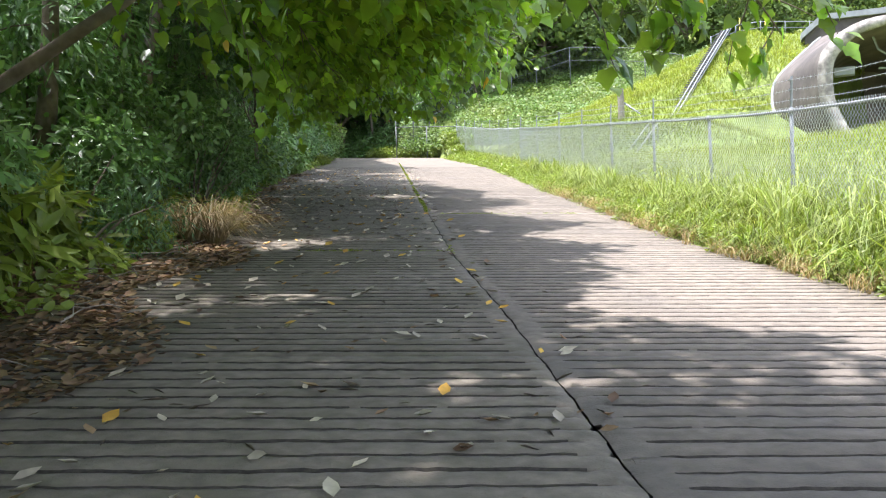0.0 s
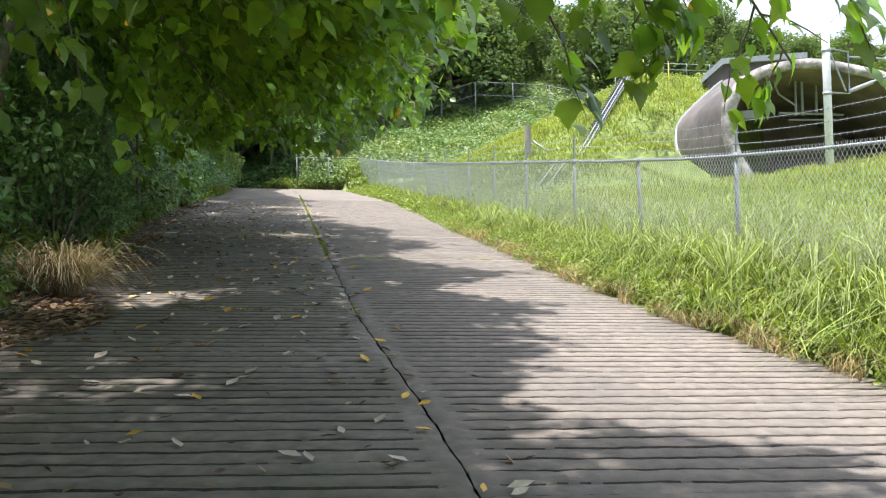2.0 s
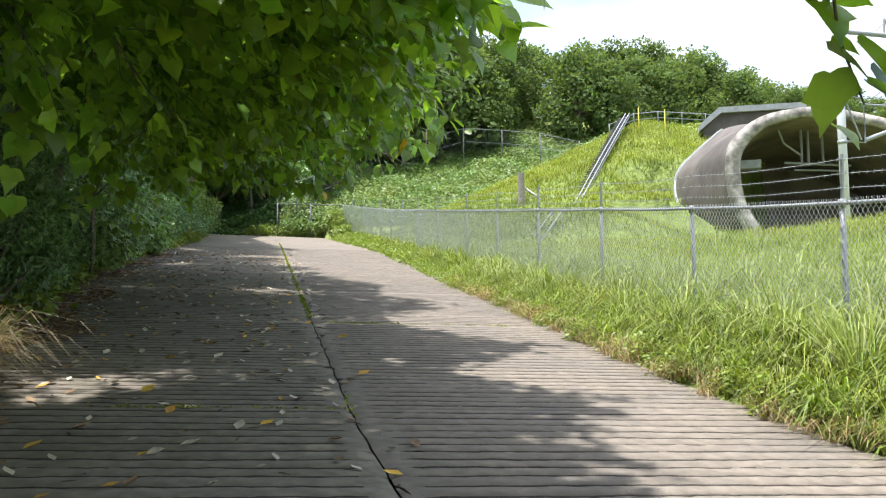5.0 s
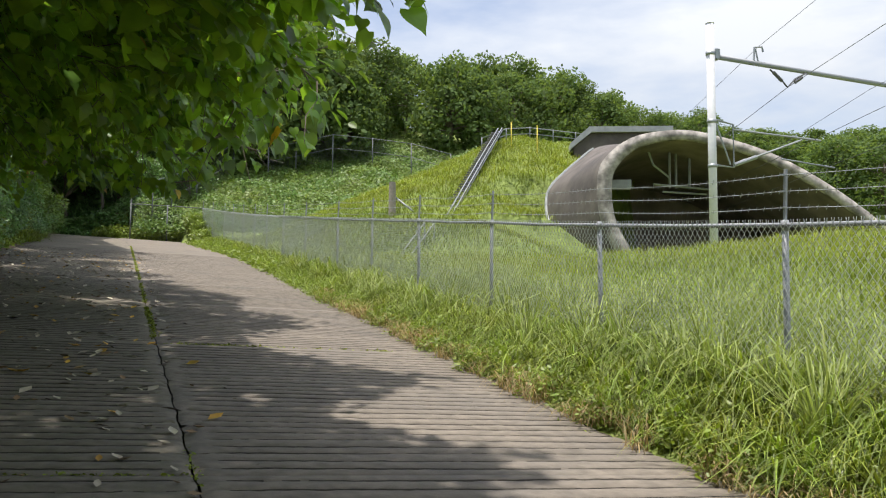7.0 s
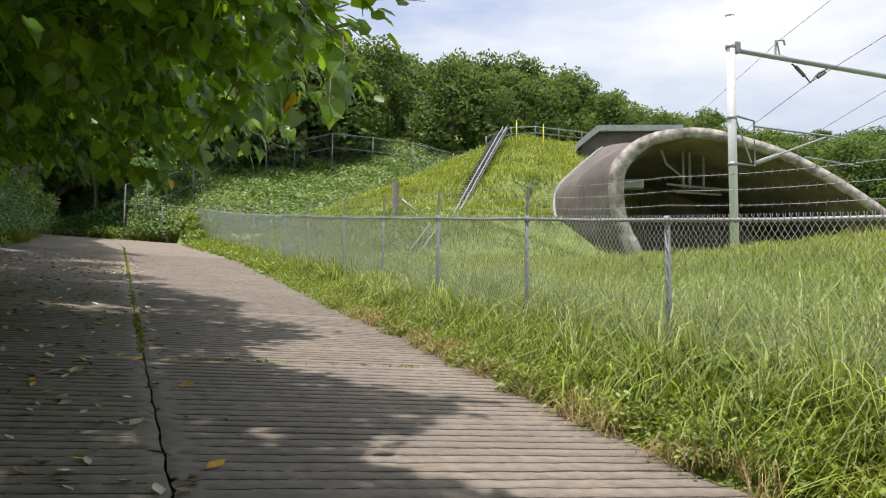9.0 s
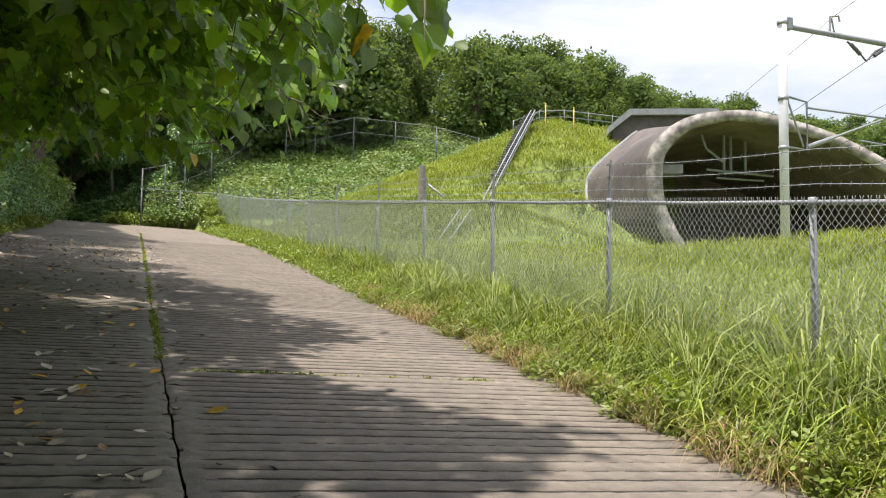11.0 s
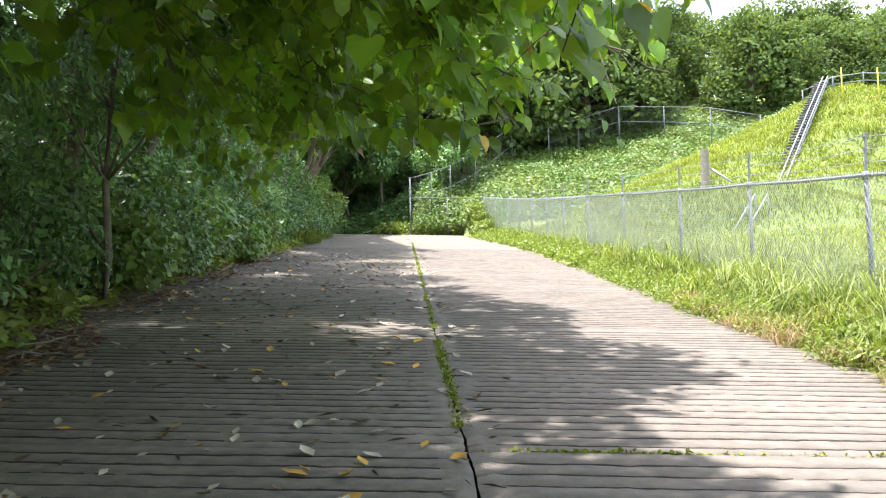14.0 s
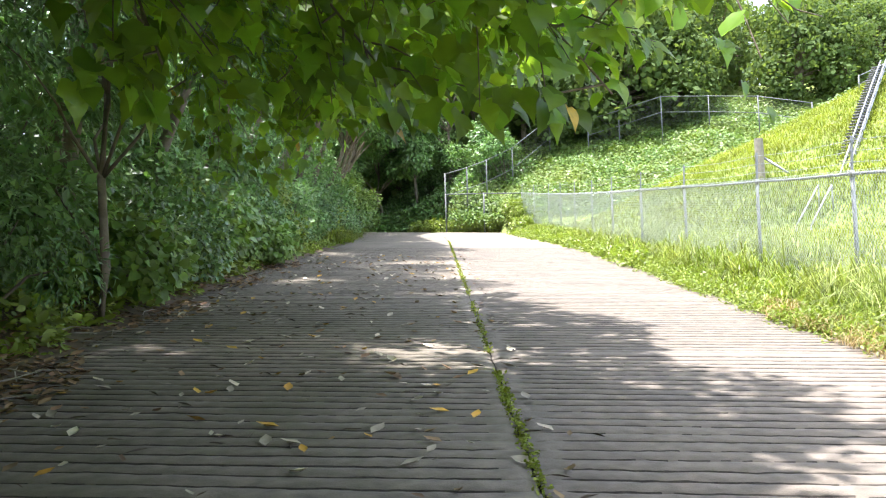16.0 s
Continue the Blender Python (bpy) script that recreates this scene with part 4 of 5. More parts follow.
cx, cy = scatter_between(330, lambda v: edge_r(v) - 0.05, lambda v: edge_r(v) + 0.85, 4, 16, r)
near_w = patchy(0.35 * cx + 2, 0.35 * cy) > 0.42
cx, cy = cx[near_w], cy[near_w]
weeds = [weed_mounds(cx, cy, 56, r.uniform(0.08, 0.2, len(cx)), r.uniform(0.12, 0.4, len(cx)), 0.045, OVAL, r)]
cx, cy = scatter_between(620, lambda v: edge_r(v) - 0.12, lambda v: np.minimum(edge_r(v) + 1.15, fence_x(v) - 0.1), 15.5, 34, r)
weeds.append(weed_mounds(cx, cy, 62, r.uniform(0.1, 0.24, len(cx)), r.uniform(0.12, 0.36, len(cx)), 0.044, OVAL, r))
cx, cy = scatter_between(520, lambda v: edge_r(v) - 0.12, lambda v: np.minimum(edge_r(v) + 1.3, fence_x(v)), 34, 63, r)
weeds.append(weed_mounds(cx, cy, 34, r.uniform(0.15, 0.34, len(cx)), r.uniform(0.15, 0.45, len(cx)), 0.09, OVAL, r))
tagged(new("edge_weeds", np_mesh("edge_weeds", *joined(weeds), WEED)), "low leafy weeds mounding over the road edge", "weeds", kind="stuff")
x, y = scatter_between(9000, lambda v: edge_r(v) - 0.13, lambda v: edge_r(v) + 0.28, 3, 26, r)
keep = patchy(0.8 * x, 0.8 * y) > 0.4
x, y = x[keep], y[keep]
dry = blades(np.stack([x, y, ground_z(x, y)], 1), 0.18 * r.uniform(0.3, 1.3, len(x)), 1.8, 0.004, r)
tagged(new("dry_edge_grass", np_mesh("dry_edge_grass", *dry, DRY)), "dry straw-coloured grass at the road edge", "grass", kind="stuff")
tx, ty = scatter_between(260, lambda v: edge_l(v) - 1.4, lambda v: edge_l(v) + 0.1, 46, 66, r)
tagged(new("bank_grass", np_mesh("bank_grass", *tufts(tx, ty, 36, r.uniform(0.25, 0.6, len(tx)), 0.09, 1.3, 0.011, r), GRASS)), "sunlit tufts of grass at the far bend", "grass", kind="stuff")

# vines on the hillside behind
x, y = r.uniform(-3, 22, 64000), r.uniform(62, 79, 64000)
keep = ground_z(x, y) > 8.2
x, y = x[keep], y[keep]
P = np.stack([x, y, ground_z(x, y) + r.uniform(0.0, 0.5, len(x)) * (1 + 0.6 * rolls(x, y, 1.2))], 1)
vines = leaf_arrays(P, r.normal(0, 1, P.shape) * np.array([[1, 1, 0.4]]) + np.array([[0, -0.5, -0.3]]), np.array([[0, -0.5, 1.0]]) + r.normal(0, 0.4, P.shape), r.uniform(0.12, 0.24, len(P)), DIAMOND, 1.2)
tagged(new("hillside_vines", np_mesh("hillside_vines", *vines, VINE)), "mat of leafy creeping vines on the hillside", "vines", kind="stuff")


# ---- forest behind ----
def forest_tree(name, seed, h, w, n):
    r = np.random.default_rng(seed)
    t = thing(name, "tall dense evergreen forest tree on the hill", "tree", "hill forest")
    bm = bmesh.new()
    tube_into(bm, [(0, 0, -0.8), (0.1, 0, h * 0.35), (0.2, 0.1, h * 0.8)], [0.22, 0.17, 0.06], 7)
    heads = []
    for k in range(32):
        a, u = r.uniform(0, 6.28), (k + r.uniform(0, 1)) / 32
        rad = w * 0.78 * math.sqrt(1 - 0.92 * u * u) * r.uniform(0.45, 1)
        c = np.array([math.cos(a) * rad, math.sin(a) * rad, h * (0.02 + 0.90 * u)])
        heads.append((c, w * r.uniform(0.26, 0.42)))
        tube_into(bm, bend((0.1, 0, h * (0.15 + 0.4 * u)), c, 0.3, 4), [0.09, 0.06, 0.045, 0.02], 5)
    part("trunk", bm_mesh("trunk", bm, BARK, True), t)
    Ps, Ns = [], []
    for c, s in heads:
        p, d = blob_points(c, (s, s, s * 0.75), n // 32, r, 0.75)
        Ps.append(p)
        Ns.append(d)
    P, N = np.concatenate(Ps), np.concatenate(Ns)
    N = N + np.array([[0, 0, 0.5]]) + r.normal(0, 0.35, P.shape)
    D = r.normal(0, 1, P.shape) + np.array([[0, 0, -0.3]])
    V, Fc = leaf_arrays(P, D, N, r.uniform(0.29, 0.52, len(P)), DIAMOND, 1.2)
    part("crown", np_mesh("crown", V, Fc, FARLEAF), t)
    return t


kinds = [forest_tree("forest_tree", 21, 10.0, 4.6, 4800), forest_tree("forest_tree", 22, 12.0, 5.0, 5400), forest_tree("forest_tree", 23, 8.5, 4.4, 4300)]
r = np.random.default_rng(5)
TREETOPS = [(-30, 29), (2, 30.4), (10.6, 29.9), (14.6, 27.2), (25.5, 27.4), (30.9, 26.8), (35.5, 26.4), (39, 24.6), (42.5, 24.0), (48, 23.8), (52, 21.8), (62, 22.0), (68, 23.7), (95, 24)]
spots = []
for row, (yb, step) in enumerate(((79.5, 3.6), (85, 4.0), (92, 4.6))):
    for x in np.arange(-30, 92, step):
        spots.append((x + r.uniform(-1.3, 1.3), yb + r.uniform(-2, 2) - 0.10 * max(0, x - 30)))
spots += [(41.0, 55.5), (43.5, 58.0), (46.5, 57.0), (47.0, 61.0), (51.0, 60.0), (43.0, 53.0), (55.0, 63.0), (50.0, 55.0)]
spots += [(5.5, 76.6), (9.0, 76.2), (12.5, 76.0), (2.0, 76.5)]
spots += [(4.0, 79), (7.5, 80.5), (1.0, 82)]
for i, (x, y) in enumerate(spots):
    z = float(ground_z(x, y))
    top = 2.2 + (float(np.interp(x * 74 / (y - 8), *zip(*TREETOPS))) - 2.2) * (y - 8) / 74
    size = min(1.3, (top - z + 0.3) * r.uniform(0.76, 1.05) / (10.4, 12.2, 9.0)[i % 3])
    size = max(0.3, size)
    m = Matrix.Translation((x, y, z - 0.3)) @ Matrix.Rotation(r.uniform(0, 6.28), 4, "Z") @ Matrix.Diagonal((max(size, 0.62), max(size, 0.62), size, 1))
    if i < 3:
        kinds[i].matrix_basis = m
    else:
        own = kinds[i % 3].scale
        copy_thing(kinds[i % 3], m @ Matrix.Diagonal((1 / own.x, 1 / own.y, 1 / own.z, 1)))


# ---- roadside trees and shrubs ----
# how far past the lengthwise joint the tree shade reaches on the road
SHADE = [(-6, 2.0), (2, 2.2), (6.5, 2.1), (7.6, 0.5), (8.5, 0.9), (9.4, 1.4), (11, 1.6), (12.2, 2.1), (13.4, 1.0), (14.2, 1.7), (15.3, 2.6), (16.2, 1.6), (17.5, 1.1), (18.8, 1.2), (19.6, 1.9), (20.9, 2.6), (22.2, 1.5), (24.9, 1.9), (26.5, 1.0), (27.5, 0.4), (30, 1.65), (31.2, 0.2), (32.5, -0.3), (34, 0.6), (37.8, 1.1), (40, 0.3), (44, 0.8), (50, -0.6), (60, -1.5), (65, -0.6), (72, 2.0), (80, 4.0)]


def shades(P, slack=0.0):
    """True where a leaf at P keeps its shade within the trees' reach."""
    over = np.maximum(0, P[:, 2] - road_z(P[:, 0], P[:, 1]))
    sx, sy = P[:, 0] + 0.176 * over, P[:, 1] + 0.015 * over
    return sx - along(sy, CRACK_LINE) < along(sy, SHADE) + slack


def shrub(name, seed, label, rad, high, n, size, shape, mat, base):
    r = np.random.default_rng(seed)
    t = thing(name, label, "shrub", "roadside shrubs", at=base)
    bm = bmesh.new()
    Ps, Ds = [], []
    for k in range(12):
        a, rr = r.uniform(0, 6.28), r.uniform(0.2, 0.95)
        c = np.array([math.cos(a) * rr * rad, math.sin(a) * rr * rad * 1.15, high * r.uniform(0.25, 0.9) * (1.1 - 0.5 * rr)])
        tube_into(bm, bend((c[0] * 0.2, c[1] * 0.2, -0.2), c, 0.15, 4, 0.02, r), [0.025, 0.02, 0.014, 0.006], 5)
        s = rad * r.uniform(0.35, 0.55)
        p, d = blob_points(c, (s, s, s * 0.8), n // 12, r, 0.5)
        Ps.append(p)
        Ds.append(d)
    part("stem", bm_mesh("stem", bm, BARK), t)
    P, d = np.concatenate(Ps), np.concatenate(Ds)
    P[:, 2] = np.maximum(P[:, 2], 0.03)
    D = d * 0.7 + r.normal(0, 0.6, P.shape) + np.array([[0, 0, -0.35]])
    N = d * 0.8 + np.array([[0.65, -0.2, 0.75]]) + r.normal(0, 0.3, P.shape)
    part("foliage", np_mesh("foliage", *leaf_arrays(P, D, N, size * r.uniform(0.6, 1.3, len(P)), shape), mat), t)
    return t


def roadside_tree(name, seed, label, base, high, wide, n, size, shape, mat, lean=(0, 0), low=0.25, trunk=0.11):
    """A tree by the road: tapered trunk, limbs and a crown of single leaves."""
    r = np.random.default_rng(seed)
    t = thing(name, label, "tree", "roadside trees", at=base)
    bm = bmesh.new()
    top = np.array([lean[0], lean[1], high])
    tr = bend((0, 0, -0.3), top * 0.85, 0, 7, 0.06, r)
    tube_into(bm, tr, [trunk * (1 - 0.8 * i / 6) for i in range(7)], 9)
    Ps, Ds = [], []
    for k in range(20):
        u = low + (1 - low) * (k + r.uniform(0, 1)) / 20
        p0 = tr[min(6, int(u * 6))]
        a = r.uniform(0, 6.28)
        rr = wide * (1.05 - 0.6 * abs(u - 0.5)) * r.uniform(0.35, 1.0)
        c = np.array([lean[0] * u + math.cos(a) * rr, lean[1] * u + math.sin(a) * rr, high * u + r.uniform(-0.2, 0.5)])
        tube_into(bm, bend(p0, c, 0.25, 5, 0.05, r), [trunk * 0.4, trunk * 0.3, trunk * 0.22, trunk * 0.15, 0.008], 5)
        s = wide * r.uniform(0.28, 0.45)
        p, d = blob_points(c, (s, s, s * 0.65), n // 20, r, 0.25)
        Ps.append(p)
        Ds.append(d)
    part("trunk", bm_mesh("trunk", bm, BARK, True), t)
    P, d = np.concatenate(Ps), np.concatenate(Ds)
    kept = shades(P + np.array(base))
    P, d = P[kept], d[kept]
    D = d * 0.6 + r.normal(0, 0.5, P.shape) + np.array([[0.2, -0.2, -0.55]])
    N = d * 0.6 + np.array([[0.4, -0.35, 0.85]]) + r.normal(0, 0.4, P.shape)
    part("crown", np_mesh("crown", *leaf_arrays(P, D, N, size * r.uniform(0.6, 1.3, len(P)), shape), mat), t)
    return t


def at_ground(x, y):
    return (x, y, float(ground_z(x, y)))


# a dense belt along the left edge
for i, (x, y) in enumerate([(-7.2, 2.0), (-6.6, 6.0), (-6.6, 10.0), (-6.8, 14.5), (-7.2, 19.0), (-8.3, 27.5), (-8.8, 33.0), (-9.2, 39.0), (-9.6, 45.0)]):
    roadside_tree("feathery_tree", 300 + i, "dark feathery-leaved tree crowding the road edge", at_ground(x, y), 8.5 + (i % 3), 3.0, 17000, 0.17, LANCE, FINELEAF, (1.2, 0.3 * (i % 3 - 1)), 0.12, 0.075)
for i, (x, y) in enumerate([(-12.5, 4), (-12.0, 12), (-12.5, 20), (-13.5, 28), (-14, 36), (-14, 45), (-13, 54)]):
    roadside_tree("background_tree", 330 + i, "dense dark tree behind the roadside thicket", at_ground(x, y), 11.0, 4.4, 6000, 0.32, DIAMOND, SHRUBLEAF, (0.5, 0), 0.05, 0.2)
roadside_tree("slim_tree", 360, "slim tree with a bare brown trunk and feathery leaves", at_ground(-4.88, 23.83), 6.5, 2.4, 9000, 0.14, LANCE, FINELEAF, (0.2, 0.2), 0.3, 0.062)
for i, y in enumerate(np.arange(3.0, 58.0, 2.1)):
    x = float(edge_l(y)) - 0.8 - 0.25 * (i % 3) - 0.35 * (21.5 < y < 24.6)
    kind_ = i % 3
    shrub("roadside_shrub", 400 + i, "leafy green shrub spilling to the road edge", 1.25, 1.4 + 0.3 * ((i * 7) % 4), 3400, (0.10, 0.15, 0.12)[kind_], (LANCE, OVAL, OVAL)[kind_] if y < 22 else DIAMOND, (FINELEAF, SHRUBLEAF, WEED)[kind_] if y > 30 else (FINELEAF, SHRUBLEAF, SHRUBLEAF)[kind_], at_ground(x, y))
for i, y in enumerate(np.arange(4.0, 60.0, 3.0)):
    x = float(edge_l(y)) - 2.6
    shrub("thicket_shrub", 450 + i, "tall dense shrub in the roadside thicket", 2.0, 3.8 + 0.5 * (i % 3), 5200, 0.17, OVAL if y < 15 else DIAMOND, SHRUBLEAF, at_ground(x, y))
# trees closing the road's far end
for i, (x, y) in enumerate([(-13, 58), (-13.5, 65), (-10.4, 73.6), (-7.8, 73.0), (-5.4, 73.4), (-3.2, 75.0), (-1.4, 77.6), (-7.0, 77.0), (-4.6, 78.0), (-12.5, 77.0), (-14, 74), (-5.5, 82), (-0.6, 80), (-11, 82), (-8.5, 80)]):
    roadside_tree("end_tree", 480 + i, "dense tree closing the bend of the road", at_ground(x, y), 7.5 + (i % 3), 3.3, 20000 if -11 < x < -2 else 12000, 0.26, DIAMOND, SHRUBLEAF, (0, 0.2), 0.40 if -9 < x < -2 else 0.28, 0.13)
for i, (x, y) in enumerate([(-11.0, 70.5), (-10.2, 73.0), (-12.0, 67.5), (-9.8, 75.6), (-9.2, 80.0), (-7.2, 82.4), (-5.2, 82.6), (-3.2, 82.0), (-1.4, 80.5), (-1.0, 73.4), (0.6, 72.0), (-8.0, 77.0), (-6.2, 77.6), (-4.4, 77.4), (-2.8, 76.6)]):
    shrub("end_thicket_shrub", 520 + i, "tall dense shrub at the bend of the road", 1.9, 3.4, 4200, 0.2, DIAMOND, SHRUBLEAF, at_ground(x, y))
for i, (x, y) in enumerate([(-4.6, 70.0), (-3.9, 70.0), (-3.2, 70.2), (-2.2, 70.1), (-1.2, 69.6), (-0.3, 69.0), (0.4, 67.8), (0.9, 66.2), (1.2, 64.6), (1.5, 63.0)]):
    shrub("end_shrub", 500 + i, "low bright shrub at the end of the road", 0.9, 1.0, 1800, 0.15, DIAMOND, WEED, (x, y, float(road_z(x, y)) if x < float(edge_r(y)) + 0.5 else float(ground_z(x, y))))
for i, (x, y) in enumerate([(-7.6, 57.0), (-7.9, 60.5), (-8.6, 64.0)]):
    shrub("sunlit_shrub", 540 + i, "bright leafy shrub lit by the sun at the verge", 1.5, 3.0 + 0.4 * i, 3600, 0.16, OVAL, VINE, at_ground(x, y))

for i, (x, y) in enumerate([(-3.75, 5.6), (-3.9, 7.2), (-4.2, 8.8), (-4.3, 10.6)]):
    shrub("ginger_clump", 590 + i, "clump of long bright arching leaves beside the road", 0.6, 0.95, 420, 0.34, LANCE, WEED, at_ground(x, y))
for i, y in enumerate(np.arange(24.9, 36, 1.6)):
    shrub("vine_mound", 560 + i, "mound of broad-leaved vines beside the road", 1.1, 1.3 + 0.2 * (i % 2), 3600, 0.125, HEART, MOUND, at_ground(float(edge_l(y)) - 0.75, y))
lean_ = thing("leaning_tree", "mossy leaning tree limb above the undergrowth", "tree", "roadside trees", at=at_ground(-5.4, 6.9))
bz = float(ground_z(-5.4, 6.9))
part("trunk", tube("trunk", [(0, 0, -0.3), (0.5, 0, 0.7), (2.0, 0.1, 2.75 - bz), (2.9, 0.2, 3.35 - bz), (4.0, 0.4, 4.15 - bz)], [0.075, 0.068, 0.058, 0.05, 0.035], BARK, 9), lean_)
lr = np.random.default_rng(91)
LP = np.array([3.6, 0.3, 3.9 - bz]) + lr.normal(0, 0.45, (260, 3))
part("crown", np_mesh("crown", *leaf_arrays(LP, lr.normal(0, 1, LP.shape) + np.array([[0, 0, -0.5]]), np.array([[0, 0, 1.0]]) + lr.normal(0, 0.4, LP.shape), lr.uniform(0.1, 0.17, 260), OVAL), SHRUBLEAF), lean_)
# dark low growth under the trees at the bend
r = np.random.default_rng(78)
x, y = r.uniform(-10.5, 0.5, 15000), 70.8 + 5.5 * r.uniform(0, 1, 15000) ** 2
bank = np.where(y < 72, road_z(x, y) + np.clip(y - 71, 0, 1) * (ground_z(x, 72.0) - road_z(x, 71.0)), ground_z(x, y))
P = np.stack([x, y - 0.15, bank + r.uniform(0, 0.7, 15000) * (0.5 + 0.5 * patchy(0.3 * x, 0.3 * y))], 1)
bend_growth = leaf_arrays(P, r.normal(0, 1, P.shape) * np.array([[1, 1, 0.5]]), np.array([[0, -0.4, 1.0]]) + r.normal(0, 0.4, P.shape), r.uniform(0.14, 0.32, 15000), DIAMOND, 1.2)
tagged(new("shaded_undergrowth", np_mesh("shaded_undergrowth", *bend_growth, SHRUBLEAF)), "dark leafy undergrowth under the trees at the bend", "undergrowth", kind="stuff")
# undergrowth down to the road edge
r = np.random.default_rng(77)
y = r.uniform(1, 60, 26000)
u = r.uniform(0, 1, 26000) ** 1.4
x = edge_l(y) + 0.08 - 0.30 * np.abs(np.sin(y * 1.7)) - 2.2 * u
P = np.stack([x, y, ground_z(x, y) + r.uniform(0.02, 1, len(x)) * (0.25 + 0.9 * u) * (0.7 + 0.4 * np.sin(y * 2.3))], 1)
P[:, 2] = np.maximum(P[:, 2], ground_z(x, y) + 0.02)
D = r.normal(0, 1, P.shape) * np.array([[1, 1, 0.5]]) + np.array([[0.5, 0, -0.2]])
under = leaf_arrays(P, D, np.array([[0.7, -0.2, 0.8]]) + r.normal(0, 0.4, P.shape), r.uniform(0.07, 0.17, len(P)), OVAL)
tagged(new("undergrowth", np_mesh("undergrowth", *under, WEED)), "dark leafy undergrowth crowding the road edge", "undergrowth", kind="stuff")
clump = thing("dry_grass_clump", "drooping clump of dead straw-coloured grass", "grass clump", at=at_ground(-3.25, 12.47))
for tuft_x, tuft_y, tuft_h in ((-0.15, -0.12, 0.6), (0.1, 0.08, 0.7), (-0.1, 0.25, 0.55), (0.18, -0.2, 0.5)):
    n = 320
    a = r.uniform(0, 6.28, n)
    P = np.stack([tuft_x + 0.09 * np.cos(a), tuft_y + 0.09 * np.sin(a), np.full(n, -0.02)], 1)
    part("tuft", np_mesh("tuft", *blades(P, tuft_h * r.uniform(0.4, 1.15, n), 1.5, 0.006, r, a + r.normal(0, 0.5, n)), STRAW), clump)

# ---- overhanging broad-leaved trees ----
def overhang(seed, base, up, ends, label):
    """A leaning tree whose limbs reach out over the road and droop."""
    r = np.random.default_rng(seed)
    t = thing("broad_leaved_tree", label, "tree", "overhanging trees", at=(0, 0, 0))
    bm = bmesh.new()
    crotch = (base[0] + 0.5, base[1], base[2] + up)
    tube_into(bm, bend((base[0], base[1], base[2] - 0.3), crotch, 0.0, 6, 0.05, r), [0.15, 0.13, 0.12, 0.10, 0.09, 0.08], 10)
    A = []
    for x, y, over, arch_h, twigs, twig in ends:
        A.append(spray(bm, crotch, (x, y, float(road_z(x, y)) + over), arch_h, r, int(twigs * (1.12 if seed in (602, 603, 604) else 1.35)), twig, 12, 0.165 if seed in (602, 603, 604) else 0.135 if seed == 601 else 0.155, 0.04, 0.55, 0.3))
    high, lower = [], len(bm.verts)
    for k in range(20):
        y = base[1] + r.uniform(-2.8, 2.8)
        out = 1 - r.uniform(0, 1) ** 1.4
        far = float(along(y, CRACK_LINE) + along(y, SHADE)) - 0.9
        x = base[0] + 1.3 + (far - base[0] - 1.3) * out
        over = {600: 6.2 - 1.3 * out, 601: 6.0 - 1.3 * out, 602: 4.3 - 0.9 * out}.get(seed, 4.9 - 1.7 * out ** 2) + r.uniform(-0.4, 0.4)
        high.append(spray(bm, crotch, (x, y, float(road_z(x, y)) + over), 0.7, r, 14 if seed == 602 else 25, 1.0, 13, 0.20, 0.04, 0.4, 0.34))
    bm.verts.ensure_lookup_table()
    for v in [v for v in bm.verts[lower:] if v.co.x > -2.4 and v.co.z - float(road_z(v.co.x, v.co.y)) < 3.1]:
        bm.verts.remove(v)
    # leafy twigs that close the outer crown
    for k in range(300):
        y = base[1] + r.uniform(-2.9, 2.9)
        over = r.uniform(3.7, 5.2) if seed < 602 else r.uniform(3.2, 4.6)
        reach = float(along(y, SHADE))
        x = float(along(y, CRACK_LINE)) - 1.8 + (reach + 1.7) * r.uniform(0, 1) ** 0.8 - 0.176 * over
        p0 = np.array([x, y, float(road_z(x, y)) + over])
        p1 = p0 + np.array([r.uniform(-0.1, 0.4), r.uniform(-0.35, 0.25), -0.25])
        tube_into(bm, bend(p0 - np.array([0.35, 0, -0.12]), p1, 0.04, 4), [0.007, 0.006, 0.004, 0.003], 4, False)
        P_ = p0 + (p1 - p0) * r.uniform(0, 1, (10, 1)) + r.normal(0, 0.13, (10, 3))
        high.append((P_, r.normal(0, 0.45, (10, 3)) + np.array([[0.3, -0.3, -0.6]]), np.array([[0.5, -0.5, 0.8]]) + r.normal(0, 0.42, (10, 3)), 0.2 * r.uniform(0.6, 1.25, 10)))
    HP, HD, HN, HS = (np.concatenate([a[k] for a in high]) for k in range(4))
    lit = shades(HP) & (HP[:, 2] - HS - road_z(HP[:, 0], HP[:, 1]) > (2.9 if base[1] < 8 else 2.5))
    HP, HD, HN, HS = HP[lit], HD[lit], HN[lit], HS[lit]
    P, D, N, S = (np.concatenate([a[k] for a in A]) for k in range(4))
    lit = shades(P, 0.35)
    P, D, N, S = P[lit], D[lit], N[lit], S[lit]
    # headroom over the walking line
    clear = (np.abs(P[:, 0] + 0.2) < 0.9) & (P[:, 1] < 14.9) & (P[:, 2] - S * 0.8 - road_z(P[:, 0], P[:, 1]) < 2.15)
    clear |= (P[:, 0] > -2.4) & (P[:, 1] > 14.9) & (P[:, 1] < 22) & (P[:, 2] - S * 0.8 - road_z(P[:, 0], P[:, 1]) < 1.7)
    P, D, N, S = P[~clear], D[~clear], N[~clear], S[~clear]
